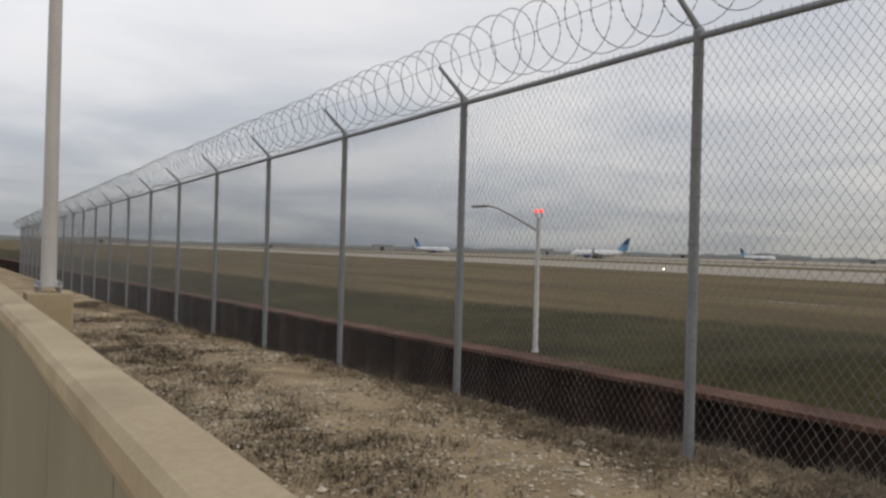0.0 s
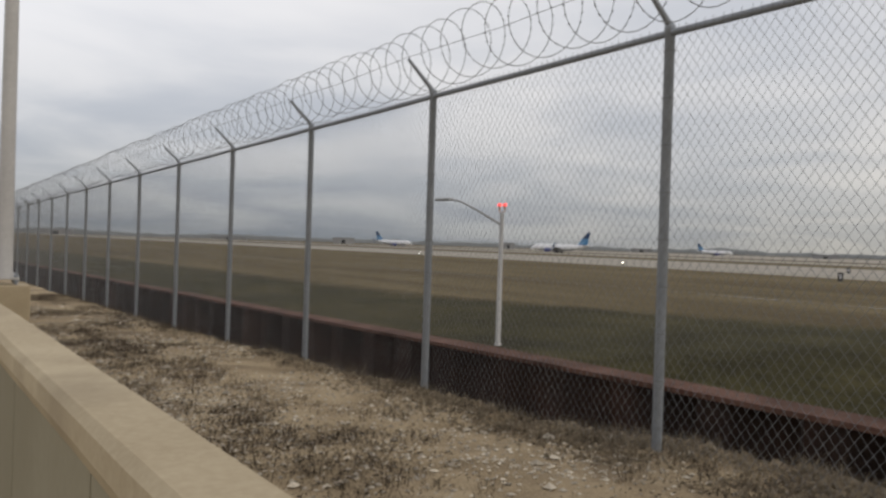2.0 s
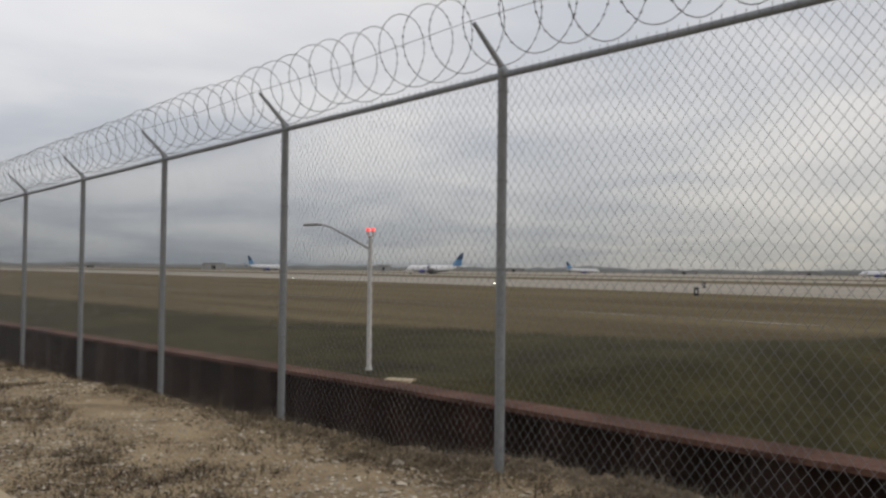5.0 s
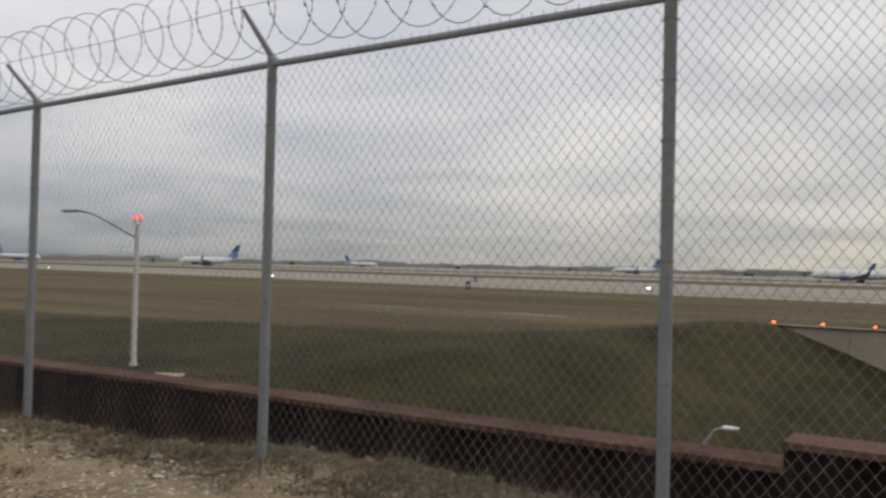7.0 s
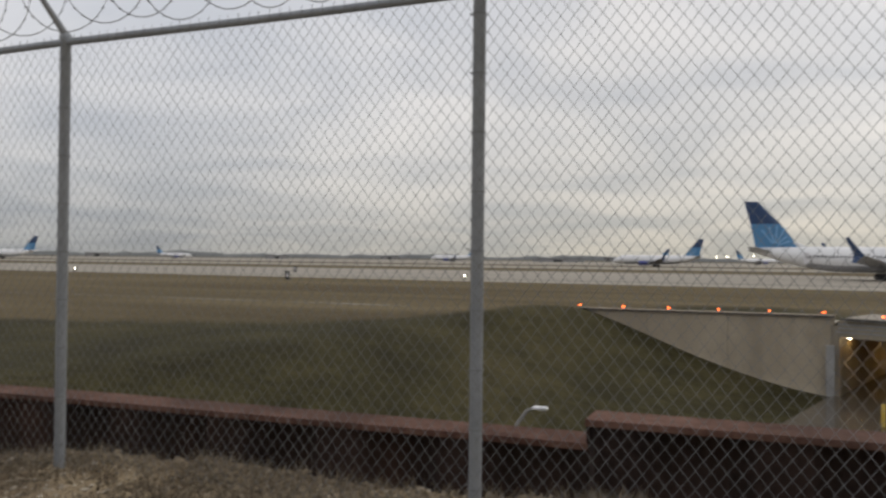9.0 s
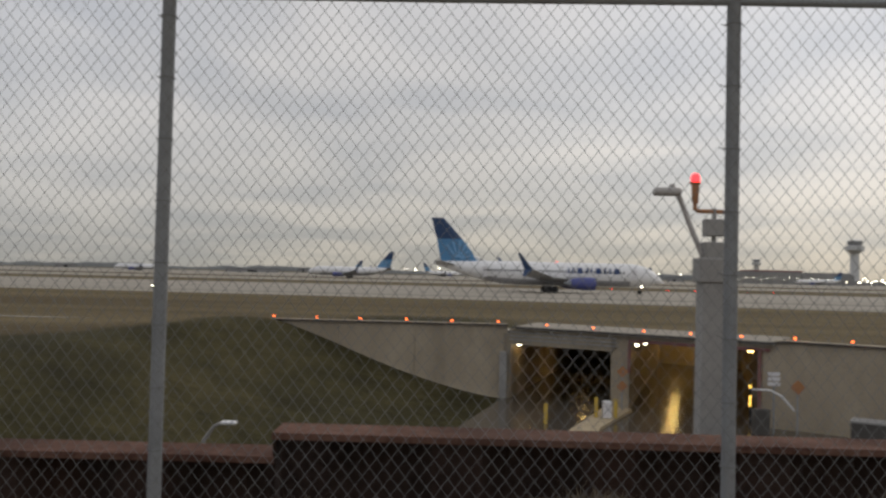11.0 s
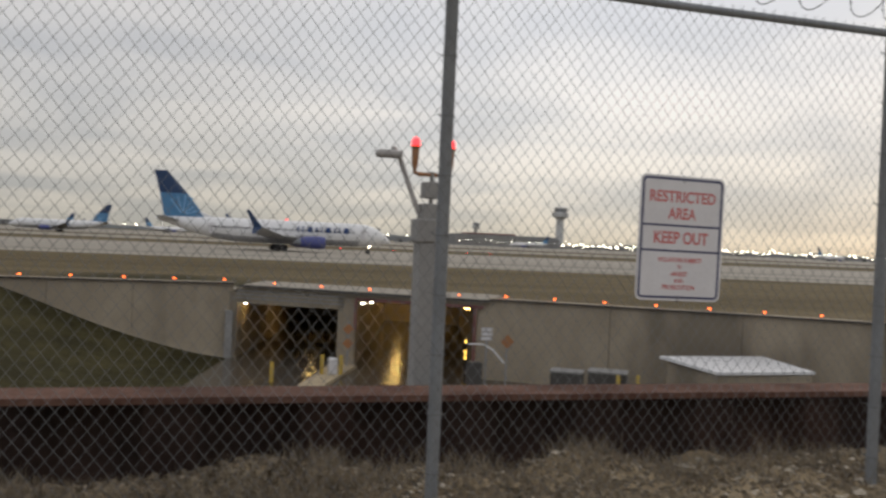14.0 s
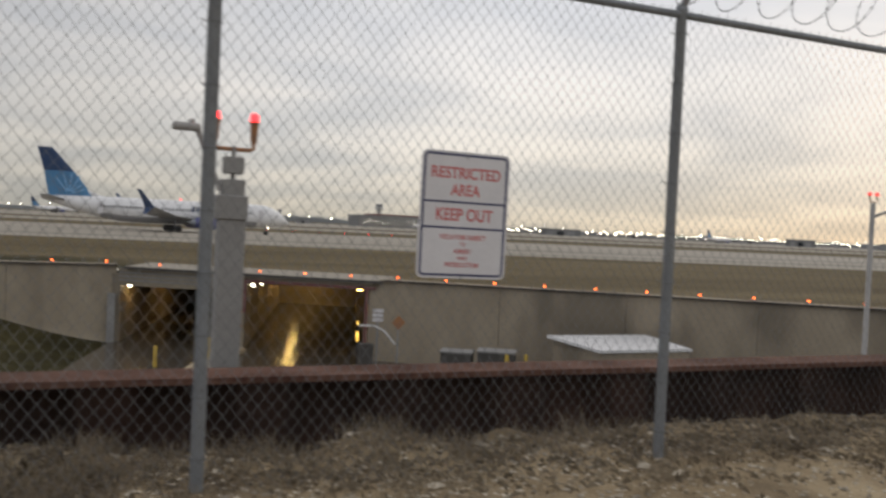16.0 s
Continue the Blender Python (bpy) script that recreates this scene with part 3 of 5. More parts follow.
def build_fence():
    fence = thing("chain_link_fence", "galvanised chain-link security fence topped with coiled razor wire", "fence")
    # one post with its leaning arm
    bm = bmesh.new()
    lathe(bm, [(0.030, -0.7), (0.030, FENCE_H - 0.01), (0.034, FENCE_H - 0.005), (0.034, FENCE_H + 0.02), (0.022, FENCE_H + 0.035)], sides=14)
    post_me = finish(bm, "post", M_GALV, True)
    bm = bmesh.new()
    tube(bm, [(0, 0.0, FENCE_H + 0.015), (0, -0.04, FENCE_H + 0.06), (0, -0.25, FENCE_H + 0.255)], [0.024, 0.019, 0.013], 8)
    arm_me = finish(bm, "arm", M_GALV, True)
    bm = bmesh.new()
    pts = [(0.036 * math.cos(a), 0.036 * math.sin(a), 0.0) for a in [i * math.tau / 10 for i in range(9)]]
    tube(bm, pts + [(0.055, 0.0, 0.012)], 0.0024, 4)
    tie_me = finish(bm, "tie", M_WIRE)
    for x in POSTS:
        post = new("post", post_me)
        post.parent, post.location = fence, (x, 0.036, rail_dz(x))
        arm = new("arm", arm_me)
        arm.parent = post
        if x > -14:
            for i in range(9):
                tie = new("tie", tie_me)
                tie.parent = post
                tie.location = (0, 0, 0.14 + 0.272 * i)
                tie.rotation_euler = (0, 0, 2.6 + 0.5 * math.sin(x * 3 + i * 1.7))
    for a, b in zip(POSTS, POSTS[1:]):
        bm = bmesh.new()
        za, zb = FENCE_H - 0.02 + rail_dz(a), FENCE_H - 0.02 + rail_dz(b)
        tube(bm, [(a, 0.033, za), ((a + b) / 2, 0.033, (za + zb) / 2 - 0.004), (b, 0.033, zb)], 0.021, 10)
        part("top_rail", bm, M_GALV, fence, smooth=True)
        v, f = fabric(a, b, gravel_z((a + b) / 2, 0.0) - rail_dz((a + b) / 2) + 0.01, FENCE_H - 0.02, 0.0615, 0.0011)
        mesh_from("mesh_panel", v, f, M_WIRE, fence, "diamond wire mesh")
    # barbed strand through the arm tips
    bm = bmesh.new()
    pts = []
    for a, b in zip(POSTS, POSTS[1:]):
        pts += [(a, -0.25, FENCE_H + 0.255 + rail_dz(a)), ((a + b) / 2, -0.245, FENCE_H + 0.235 + rail_dz((a + b) / 2))]
    tube(bm, pts, 0.0022, 4)
    part("barbed_strand", bm, M_WIRE, fence)
    # razor coil
    verts, faces = [], []
    pitch, seg = 0.27, 26
    turns = int((POSTS[-1] - POSTS[0]) / pitch)
    rng = random.Random(4)
    wob = [(rng.uniform(-0.05, 0.05), rng.uniform(-0.02, 0.02), rng.uniform(0.94, 1.05)) for _ in range(turns + 2)]

    def coil(u):
        i, fr = int(u), u - int(u)
        w0, w1 = wob[i], wob[i + 1]
        w = [p + (q - p) * fr for p, q in zip(w0, w1)]
        a = u * math.tau
        rad = 0.246 * w[2]
        x = POSTS[0] + u * pitch + w[0] + 0.05 * math.sin(a)
        return Vector((x, -0.135 + rad * math.cos(a), FENCE_H + 0.238 + rail_dz(x) + w[1] + rad * math.sin(a)))

    total = turns * seg
    rr = 0.0029
    for k in range(total):
        p, q = coil(k / seg), coil((k + 1) / seg)
        d = (q - p).normalized()
        a = d.cross(Vector((1, 0, 0))).normalized() * rr
        b = d.cross(a)
        base = len(verts)
        for c in (p, q):
            verts += [tuple(c + a), tuple(c + b), tuple(c - a), tuple(c - b)]
        for s in range(4):
            t = (s + 1) % 4
            faces.append((base + s, base + t, base + 4 + t, base + 4 + s))
        if p.x > -16:
            # a pair of small blades
            base = len(verts)
            w = Vector((1, 0, 0)) * 0.010
            verts += [tuple(p - d * 0.013), tuple(p + w), tuple(p + d * 0.013), tuple(p - w), tuple(p + b * 0.8), tuple(p - b * 0.8)]
            faces += [(base, base + 1, base + 4), (base + 1, base + 2, base + 4), (base + 2, base + 3, base + 4), (base + 3, base, base + 4),
                      (base + 1, base, base + 5), (base + 2, base + 1, base + 5), (base + 3, base + 2, base + 5), (base, base + 3, base + 5)]
    mesh_from("razor_coil", verts, faces, M_WIRE, fence, "coiled razor wire", "stuff")


build_fence()


# ---- rusted steel retaining wall behind the fence ----
CAP = [(-110, -1.0), (-40, -0.20), (-12, 0.105), (-6.8, 0.165), (-3.8, 0.205), (-0.5, 0.235), (2.87, 0.25)]


def build_pile_wall():
    wall = thing("retaining_wall", "rusted steel sheet-pile retaining wall with a plate cap", "wall", kind="structure")

    def face(x0, x1, ztop):
        bm = bmesh.new()
        xs, x = [], x0
        while x < x1:
            for dx, dy in ((0.0, 0.0), (0.26, 0.0), (0.40, 0.17), (0.66, 0.17)):
                if x + dx < x1:
                    xs.append((x + dx, dy))
            x += 0.80
        xs.append((x1, 0.0))
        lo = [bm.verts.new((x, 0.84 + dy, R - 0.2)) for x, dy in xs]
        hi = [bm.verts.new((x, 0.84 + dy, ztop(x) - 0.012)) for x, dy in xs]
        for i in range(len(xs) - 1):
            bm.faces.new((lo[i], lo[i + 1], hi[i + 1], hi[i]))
        part("sheet_piles", bm, M_SHADERUST, wall, "corrugated rusty steel sheets coloured dark for shade")

    def cap(x0, x1, ztop):
        bm = bmesh.new()
        prof = [(0.79, -0.035), (0.79, 0.0), (1.075, 0.004), (1.075, -0.035), (1.06, -0.035), (1.06, -0.014), (0.805, -0.014), (0.805, -0.035)]
        rings = []
        n = max(1, int((x1 - x0) / 1.0))
        for i in range(n + 1):
            x = x0 + (x1 - x0) * i / n
            wav = 0.006 * noise.noise((x * 0.8, 0, 1))
            rings.append([bm.verts.new((x, y + wav, ztop(x) + z)) for y, z in prof])
        k = len(prof)
        for r0, r1 in zip(rings, rings[1:]):
            for j in range(k):
                bm.faces.new((r0[j], r0[(j + 1) % k], r1[(j + 1) % k], r1[j]))
        bm.faces.new(rings[0])
        bm.faces.new(rings[-1])
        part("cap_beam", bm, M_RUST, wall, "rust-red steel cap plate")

    low = lambda x: lerp_table(CAP, x)
    high = lambda x: 0.375
    face(-110, 2.86, low)
    face(2.88, 60, high)
    cuts = [-110, -80, -55, -38, -26, -17, -10.5, -4.4, -0.62, 2.86]
    for a, b in zip(cuts, cuts[1:]):
        cap(a, b - 0.008, low)
    cuts = [2.84, 9.0, 15.2, 24, 38, 60]
    for a, b in zip(cuts, cuts[1:]):
        cap(a, b - 0.008, high)
    # end plate at the step
    bm = bmesh.new()
    box(bm, (2.845, 0.80, -0.3), (2.862, 1.07, 0.37))
    part("end_plate", bm, M_SHADERUST, wall)


build_pile_wall()


# ---- the warning sign on the fence ----
def rounded_plate(bm, w, h, r, y0, y1, seg=6):
    pts = []
    for cx, cz, a0 in ((w / 2 - r, h / 2 - r, 0), (-w / 2 + r, h / 2 - r, 90), (-w / 2 + r, -h / 2 + r, 180), (w / 2 - r, -h / 2 + r, 270)):
        for i in range(seg + 1):
            a = radians(a0 + 90 * i / seg)
            pts.append((cx + r * math.cos(a), cz + r * math.sin(a)))
    f = [bm.verts.new((x, y0, z)) for x, z in pts]
    b = [bm.verts.new((x, y1, z)) for x, z in pts]
    bm.faces.new(f)
    bm.faces.new(b)
    for i in range(len(pts)):
        k = (i + 1) % len(pts)
        bm.faces.new((f[i], f[k], b[k], b[i]))
    return bm


def ring_plate(bm, w, h, r, t, y0, y1, seg=6):
    def outline(w, h, r):
        out = []
        for cx, cz, a0 in ((w / 2 - r, h / 2 - r, 0), (-w / 2 + r, h / 2 - r, 90), (-w / 2 + r, -h / 2 + r, 180), (w / 2 - r, -h / 2 + r, 270)):
            for i in range(seg + 1):
                a = radians(a0 + 90 * i / seg)
                out.append((cx + r * math.cos(a), cz + r * math.sin(a)))
        return out
    o, i_ = outline(w, h, r), outline(w - 2 * t, h - 2 * t, max(0.004, r - t))
    V = [[bm.verts.new((x, y, z)) for x, z in pts] for y in (y0, y1) for pts in (o, i_)]
    n = len(o)
    for k in range(n):
        j = (k + 1) % n
        bm.faces.new((V[0][k], V[0][j], V[1][j], V[1][k]))
        bm.faces.new((V[2][k], V[2][j], V[3][j], V[3][k]))
        bm.faces.new((V[0][k], V[0][j], V[2][j], V[2][k]))
        bm.faces.new((V[1][k], V[1][j], V[3][j], V[3][k]))
    return bm


def build_sign():
    w, h = 0.468, 0.612
    sign = thing("warning_sign", "white metal restricted-area sign with red words, wired to fence", "sign", pose(6.181, -0.016, 1.286, 0, 0.6, 0))
    bm = bmesh.new()
    rounded_plate(bm, w, h, 0.032, -0.0025, 0.0)
    part("plate", bm, M_SIGN, sign)
    bm = bmesh.new()
    ring_plate(bm, w - 0.022, h - 0.022, 0.026, 0.011, -0.0034, -0.0026)
    part("border", bm, M_SIGNBLUE, sign, "navy printed border")
    for z in (0.062, -0.062):
        bm = bmesh.new()
        box(bm, (-w / 2 + 0.02, -0.0034, z - 0.005), (w / 2 - 0.02, -0.0026, z + 0.005))
        part("dividing_line", bm, M_SIGNBLUE, sign)
    for body, size, z, wid in (("RESTRICTED", 0.076, 0.200, 0.365), ("AREA", 0.076, 0.118, 0.155), ("KEEP OUT", 0.082, -0.001, 0.30),
                               ("VIOLATORS SUBJECT", 0.030, -0.107, 0.245), ("TO", 0.024, -0.141, 0.028), ("ARREST", 0.030, -0.176, 0.092), ("AND", 0.024, -0.209, 0.050), ("PROSECUTION", 0.030, -0.241, 0.178)):
        me = text_mesh(body, size)
        xs = [v.co.x for v in me.vertices]
        k = wid / (max(xs) - min(xs))
        me.transform(Matrix.Translation((0, -0.0032, z)) @ Matrix.Diagonal((k, 1, 1, 1)) @ Matrix.Rotation(radians(90), 4, "X"))
        me.materials.append(M_SIGNRED)
        ob = new("lettering", me)
        ob.parent = sign
        tagged(ob, "red printed words")
    for z in (h / 2 - 0.018, -h / 2 + 0.012):
        bm = bmesh.new()
        tube(bm, [(0, 0.02, z), (0, -0.006, z + 0.004), (0, -0.006, z - 0.010), (0.006, 0.02, z - 0.022)], 0.003, 6)
        part("fixing_wire", bm, M_WIRE, sign)


build_sign()


# ---- lamp poles with red obstruction lamps ----
def obstruction_pair(pole, z, gap, r, lit):
    bm = bmesh.new()
    tube(bm, [(-gap / 2, 0, z + 0.05), (-gap / 2, 0, z + 0.012), (-gap / 2 + 0.02, 0, z), (gap / 2 - 0.02, 0, z), (gap / 2, 0, z + 0.012), (gap / 2, 0, z + 0.05)], 0.013, 8)
    part("conduit", bm, M_ORANGE, pole, "weathered orange conduit tee", smooth=True)
    for s in (-1, 1):
        bm = bmesh.new()
        lathe(bm, [(0.015, z + 0.045), (0.02, z + 0.06), (0.024, z + 0.155), (0.032, z + 0.162), (0.032, z + 0.172)], (s * gap / 2, 0, 0), 12)
        hold = part("lamp_holder", bm, M_ORANGE, pole, smooth=True)
        bm = bmesh.new()
        prof = [(r, z + 0.173), (r, z + 0.20)] + [(r * math.cos(radians(a)), z + 0.20 + r * math.sin(radians(a))) for a in (20, 40, 60, 80)]
        lathe(bm, prof, (s * gap / 2, 0, 0), 14)
        part("red_globe", bm, lit, hold, "glowing red glass globe", smooth=True)


def build_near_pole():
    pole = thing("obstruction_light_pole", "square grey pole with twin red obstruction lamps and a small luminaire", "light pole", pose(5.288, 1.42, 0.02, 0, 0.4, 0))
    bm = bmesh.new()
    box(bm, (-0.078, -0.078, R - 0.1), (0.078, 0.078, 1.20), 0.008)
    part("shaft", bm, M_GREYPOLE, pole)
    bm = bmesh.new()
    box(bm, (-0.10, -0.09, 1.19), (0.085, 0.09, 1.335), 0.008)
    box(bm, (-0.066, -0.07, 1.33), (0.066, 0.07, 1.43), 0.006)
    part("head_block", bm, M_GREYPOLE, pole)
    bm = bmesh.new()
    tube(bm, [(0.0, 0, 1.42), (0.0, 0, 1.63)], 0.015, 8)
    part("stem", bm, M_GREYPOLE, pole)
    bm = bmesh.new()
    box(bm, (-0.058, -0.05, 1.465), (0.058, 0.05, 1.565), 0.006)
    part("junction_box", bm, M_GREYPOLE, pole)
    obstruction_pair(pole, 1.612, 0.228, 0.026, M_RED_LAMP)
    bm = bmesh.new()
    tube(bm, [(-0.07, 0, 1.36), (-0.13, 0, 1.50), (-0.21, 0, 1.70), (-0.235, 0, 1.735)], 0.016, 8)
    arm = part("luminaire_arm", bm, M_POLE, pole, smooth=True)
    bm = bmesh.new()
    box(bm, (-0.36, -0.05, 1.70), (-0.20, 0.05, 1.745), 0.016)
    lathe(bm, [(0.018, 1.74), (0.018, 1.765), (0.012, 1.77)], (-0.25, 0, 0), 8)
    part("luminaire", bm, M_POLE, arm, "pale metal street luminaire")


def build_far_pole(x, y, z0, height, sway, name_label):
    pole = thing("obstruction_light_pole", name_label, "light pole", pose(x, y, 0))
    bm = bmesh.new()
    lathe(bm, [(0.11, z0 - 0.2), (0.11, z0 + 0.05), (0.075, z0 + 0.1), (0.06, z0 + height)], sides=12)
    part("shaft", bm, M_POLE, pole, smooth=True)
    bm = bmesh.new()
    z = z0 + height - 0.36
    tube(bm, [(0, 0, z), (-sway * 0.35, 0, z + 0.45), (-sway * 0.62, 0, z + 0.76), (-sway * 0.78, 0, z + 0.83)], [0.04, 0.035, 0.03, 0.03], 8)
    arm = part("luminaire_arm", bm, M_GREYPOLE, pole, smooth=True)
    bm = bmesh.new()
    box(bm, (-sway, -0.12, z + 0.80), (-sway * 0.76, 0.12, z + 0.88), 0.03)
    part("luminaire", bm, M_GREYPOLE, arm)
    obstruction_pair(pole, z0 + height + 0.03, 0.26, 0.058, M_RED_DIM)


build_near_pole()
build_far_pole(-16.9, 11.5, G, 3.95, 3.6, "pale street-lamp pole with long arm and red obstruction lamps")


def build_low_lamp():
    lamp = thing("street_lamp", "small white street lamp on a bent neck beyond the steel wall", "street lamp", pose(0.82, 6.3, 0.075))
    bm = bmesh.new()
    tube(bm, [(-0.04, 0, cut_z(0.82, 6.3) - 0.2), (-0.04, 0, -1.2), (-0.02, 0, -0.86), (0.10, 0, -0.69), (0.2, 0, -0.65)], [0.04, 0.03, 0.024, 0.018, 0.016], 8)
    part("pole", bm, M_GREYPOLE, lamp, smooth=True)
    bm = bmesh.new()
    box(bm, (0.17, -0.05, -0.670), (0.36, 0.05, -0.630), 0.018)
    part("luminaire", bm, M_WHITE, lamp, "white luminaire head")


build_low_lamp()
build_far_pole(23.3, 12.3, R, 8.07, -4.2, "pale street-lamp pole with red lamps beyond the wall")

bm = bmesh.new()
box(bm, (-0.40, -0.28, -0.2), (0.40, 0.28, 0.04), 0.02)
pad = thing("concrete_pad", "pale concrete pad lying in the grass near the lamp", "slab", pose(-14.5, 10.75, G, 0, 0, 30))
part("slab", bm, M_CONC, pad)

# ---- road cut: retaining walls, tunnel portal and what stands there ----
PORTAL = Matrix.Translation((6.4, 44.7, 0.5)) @ Matrix.Rotation(math.atan2(-0.537, 0.843), 4, "Z")   # x along the wall, y into the tunnel
TOP = G + 0.14
LOW, RIM = R - 0.5, TOP - 0.5      # road and wall top in the portal's own frame


def prism(bm, plan, z0, z1, mat=0):
    lo = [bm.verts.new((x, y, z0)) for x, y in plan]
    hi = [bm.verts.new((x, y, z1)) for x, y in plan]
    bm.faces.new(lo).material_index = mat
    bm.faces.new(hi).material_index = mat
    for i in range(len(plan)):
        k = (i + 1) % len(plan)
        bm.faces.new((lo[i], lo[k], hi[k], hi[i])).material_index = mat
    return bm


def build_cut_walls():
    left = thing("wing_wall", "stained grey concrete wing wall above the grass slope", "wall", kind="structure")
    for a, b in ((-7.6, -3.4), (-3.4, 0.9), (0.9, 6.2)):
        bm = bmesh.new()
        prism(bm, [(a + 0.012, 45.0), (b - 0.012, 45.0), (b - 0.012, 45.6), (a + 0.012, 45.6)], R - 0.3, TOP)
        part("wall_panel", bm, M_CONC_DARK, left)
    bm = bmesh.new()
    prism(bm, [(-7.6, 44.9), (6.2, 44.9), (6.2, 45.7), (-7.6, 45.7)], TOP + 0.002, TOP + 0.10)
    part("coping", bm, M_CONC_DARK, left)
    bm = bmesh.new()
    prism(bm, [(5.75, 44.55), (6.15, 44.55), (6.15, 44.98), (5.75, 44.98)], R - 0.2, -3.1)
    part("pilaster", bm, M_GREYPOLE, left, "paler concrete pilaster")
    right = thing("cut_wall", "long stained grey concrete retaining wall of the cut", "wall", PORTAL, kind="structure")
    s = 14.2
    while s < 70:
        e = min(s + 6.1, 70)
        bm = bmesh.new()
        prism(bm, [(s + 0.012, 0), (e - 0.012, 0), (e - 0.012, 0.6), (s + 0.012, 0.6)], LOW - 0.3, RIM)
        part("wall_panel", bm, M_CONC_DARK, right)
        s = e
    bm = bmesh.new()
    prism(bm, [(14.2, -0.1), (70, -0.1), (70, 0.7), (14.2, 0.7)], RIM + 0.002, RIM + 0.10)
    part("coping", bm, M_CONC_DARK, right)


build_cut_walls()


def build_conduit():
    ob = thing("conduit", "dark electrical conduit along the wall coping", "conduit")
    bm = bmesh.new()
    tube(bm, [(-7.5, 44.86, TOP + 0.06), (6.2, 44.86, TOP + 0.06)], 0.035, 8)
    part("pipe", bm, M_BLACK, ob)
    bm = bmesh.new()
    tube(bm, [PORTAL @ Vector((0.2, -0.30, -2.2)), PORTAL @ Vector((14.2, -0.30, -2.2)), PORTAL @ Vector((14.5, -0.14, RIM + 0.06)), PORTAL @ Vector((69, -0.14, RIM + 0.06))], 0.035, 8)
    part("pipe", bm, M_BLACK, ob)


build_conduit()


def build_tunnel():
    t = thing("tunnel_portal", "twin-bore concrete road tunnel portal with dim yellow lights inside", "tunnel", PORTAL, kind="structure")
    k = -0.30                                     # the bores run askew to the portal

    def skew(x, y):
        return (x + k * y, y)
    bm = bmesh.new()
    prism(bm, [(-0.1, 0.0), (6.3, 0.0), (6.3, 1.0), (-0.1, 1.0)], -3.15, -2.42)
    part("lintel", bm, M_CONC_DARK, t, "stained concrete lintel")
    for i in range(3):
        bm = bmesh.new()
        z = -2.48 - 0.2 * i
        box(bm, (-0.1, -0.07, z - 0.035), (6.3, -0.003, z + 0.035))
        part("pipe_band", bm, M_GREYPOLE, t)
    bm = bmesh.new()
    prism(bm, [(6.3, 0.0), (14.2, 0.0), (14.2, 1.0), (6.3, 1.0)], -2.55, -2.42)
    part("lintel", bm, M_CONC_DARK, t)
    bm = bmesh.new()
    box(bm, (7.0, -0.12, -2.62), (14.0, -0.003, -2.46), 0.02)
    box(bm, (13.45, -0.10, LOW), (13.62, -0.003, -2.62), 0.02)
    box(bm, (6.95, -0.10, -4.2), (7.10, -0.003, -2.62), 0.02)
    part("red_frame", bm, M_REDPAINT, t, "dull red steel clearance frame")
    bm = bmesh.new()
    prism(bm, [(0.4, -0.25), (14.3, -0.25), (14.0, 4.2), (-0.6, 4.2)], -2.30, -2.12)
    part("deck_slab", bm, M_PAVE, t, "pale concrete deck slab")
    bm = bmesh.new()
    prism(bm, [(-0.1, -0.05), (14.3, -0.05), (14.3, 0.9), (-0.1, 0.9)], -2.418, -2.302)
    part("deck_edge", bm, M_CONC_DARK, t)
    bm = bmesh.new()
    prism(bm, [(6.0, 0.0), (7.0, 0.0), skew(7.0, 26), skew(6.0, 26)], LOW - 0.2, -2.56)
    part("middle_wall", bm, M_CONC_DARK, t)
    bm = bmesh.new()
    prism(bm, [(-0.8, 0.02), (-0.05, 0.02), skew(-0.05, 26), skew(-0.8, 26)], LOW - 0.2, -2.56)
    part("side_wall", bm, M_CONC_DARK, t)
    bm = bmesh.new()
    prism(bm, [(13.65, 0.02), (14.25, 0.02), skew(14.25, 26), skew(13.65, 26)], LOW - 0.2, -2.56)
    part("side_wall", bm, M_CONC_DARK, t)
    bm = bmesh.new()
    prism(bm, [(-0.8, 1.02), (14.25, 1.02), skew(14.25, 26), skew(-0.8, 26)], -2.50, -2.44)
    part("tunnel_roof", bm, M_CONC_DARK, t)
    # added wall closes the bores and stands in for the dark beyond
    bm = bmesh.new()
    prism(bm, [skew(-0.8, 26.02), skew(14.25, 26.02), skew(14.25, 26.6), skew(-0.8, 26.6)], LOW - 0.2, -2.44)
    part("closing_wall", bm, M_CONC_DARK, t, "added wall standing in for the tunnel's dark depth")
    # raised median between the lanes, with its nose out in the open
    bm = bmesh.new()
    prism(bm, [(5.7, 0.0), (7.2, 0.0), (8.1, -6.0), (9.2, -9.5), (7.7, -9.5)], LOW, LOW + 0.16)
    part("median", bm, M_CONC, t, "pale concrete median kerb")
    # glowing strips give the yellow lights together with their upright reflections
    for z, hh in ((-4.45, 0.08), (-5.15, 0.26)):
        bm = bmesh.new()
        box(bm, (12.82, 0.9, z - hh), (12.89, 1.05, z + hh), 0.02)
        part("lane_glow_strip", bm, M_LANE_GLOW, t, "glowing yellow strip for lights and their reflections")
    bm = bmesh.new()
    box(bm, (12.8, 1.052, LOW), (12.9, 1.12, -4.3))
    part("lamp_post", bm, M_BLACK, t)
    # luminaires; warm ones follow the area lamps, (2.8, 11.0) is added for fill
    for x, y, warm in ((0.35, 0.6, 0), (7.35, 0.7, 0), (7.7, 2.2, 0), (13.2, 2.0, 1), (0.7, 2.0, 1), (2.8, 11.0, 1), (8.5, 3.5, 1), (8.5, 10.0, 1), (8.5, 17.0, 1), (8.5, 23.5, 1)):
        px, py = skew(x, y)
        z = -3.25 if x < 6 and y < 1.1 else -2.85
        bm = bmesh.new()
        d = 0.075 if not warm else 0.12
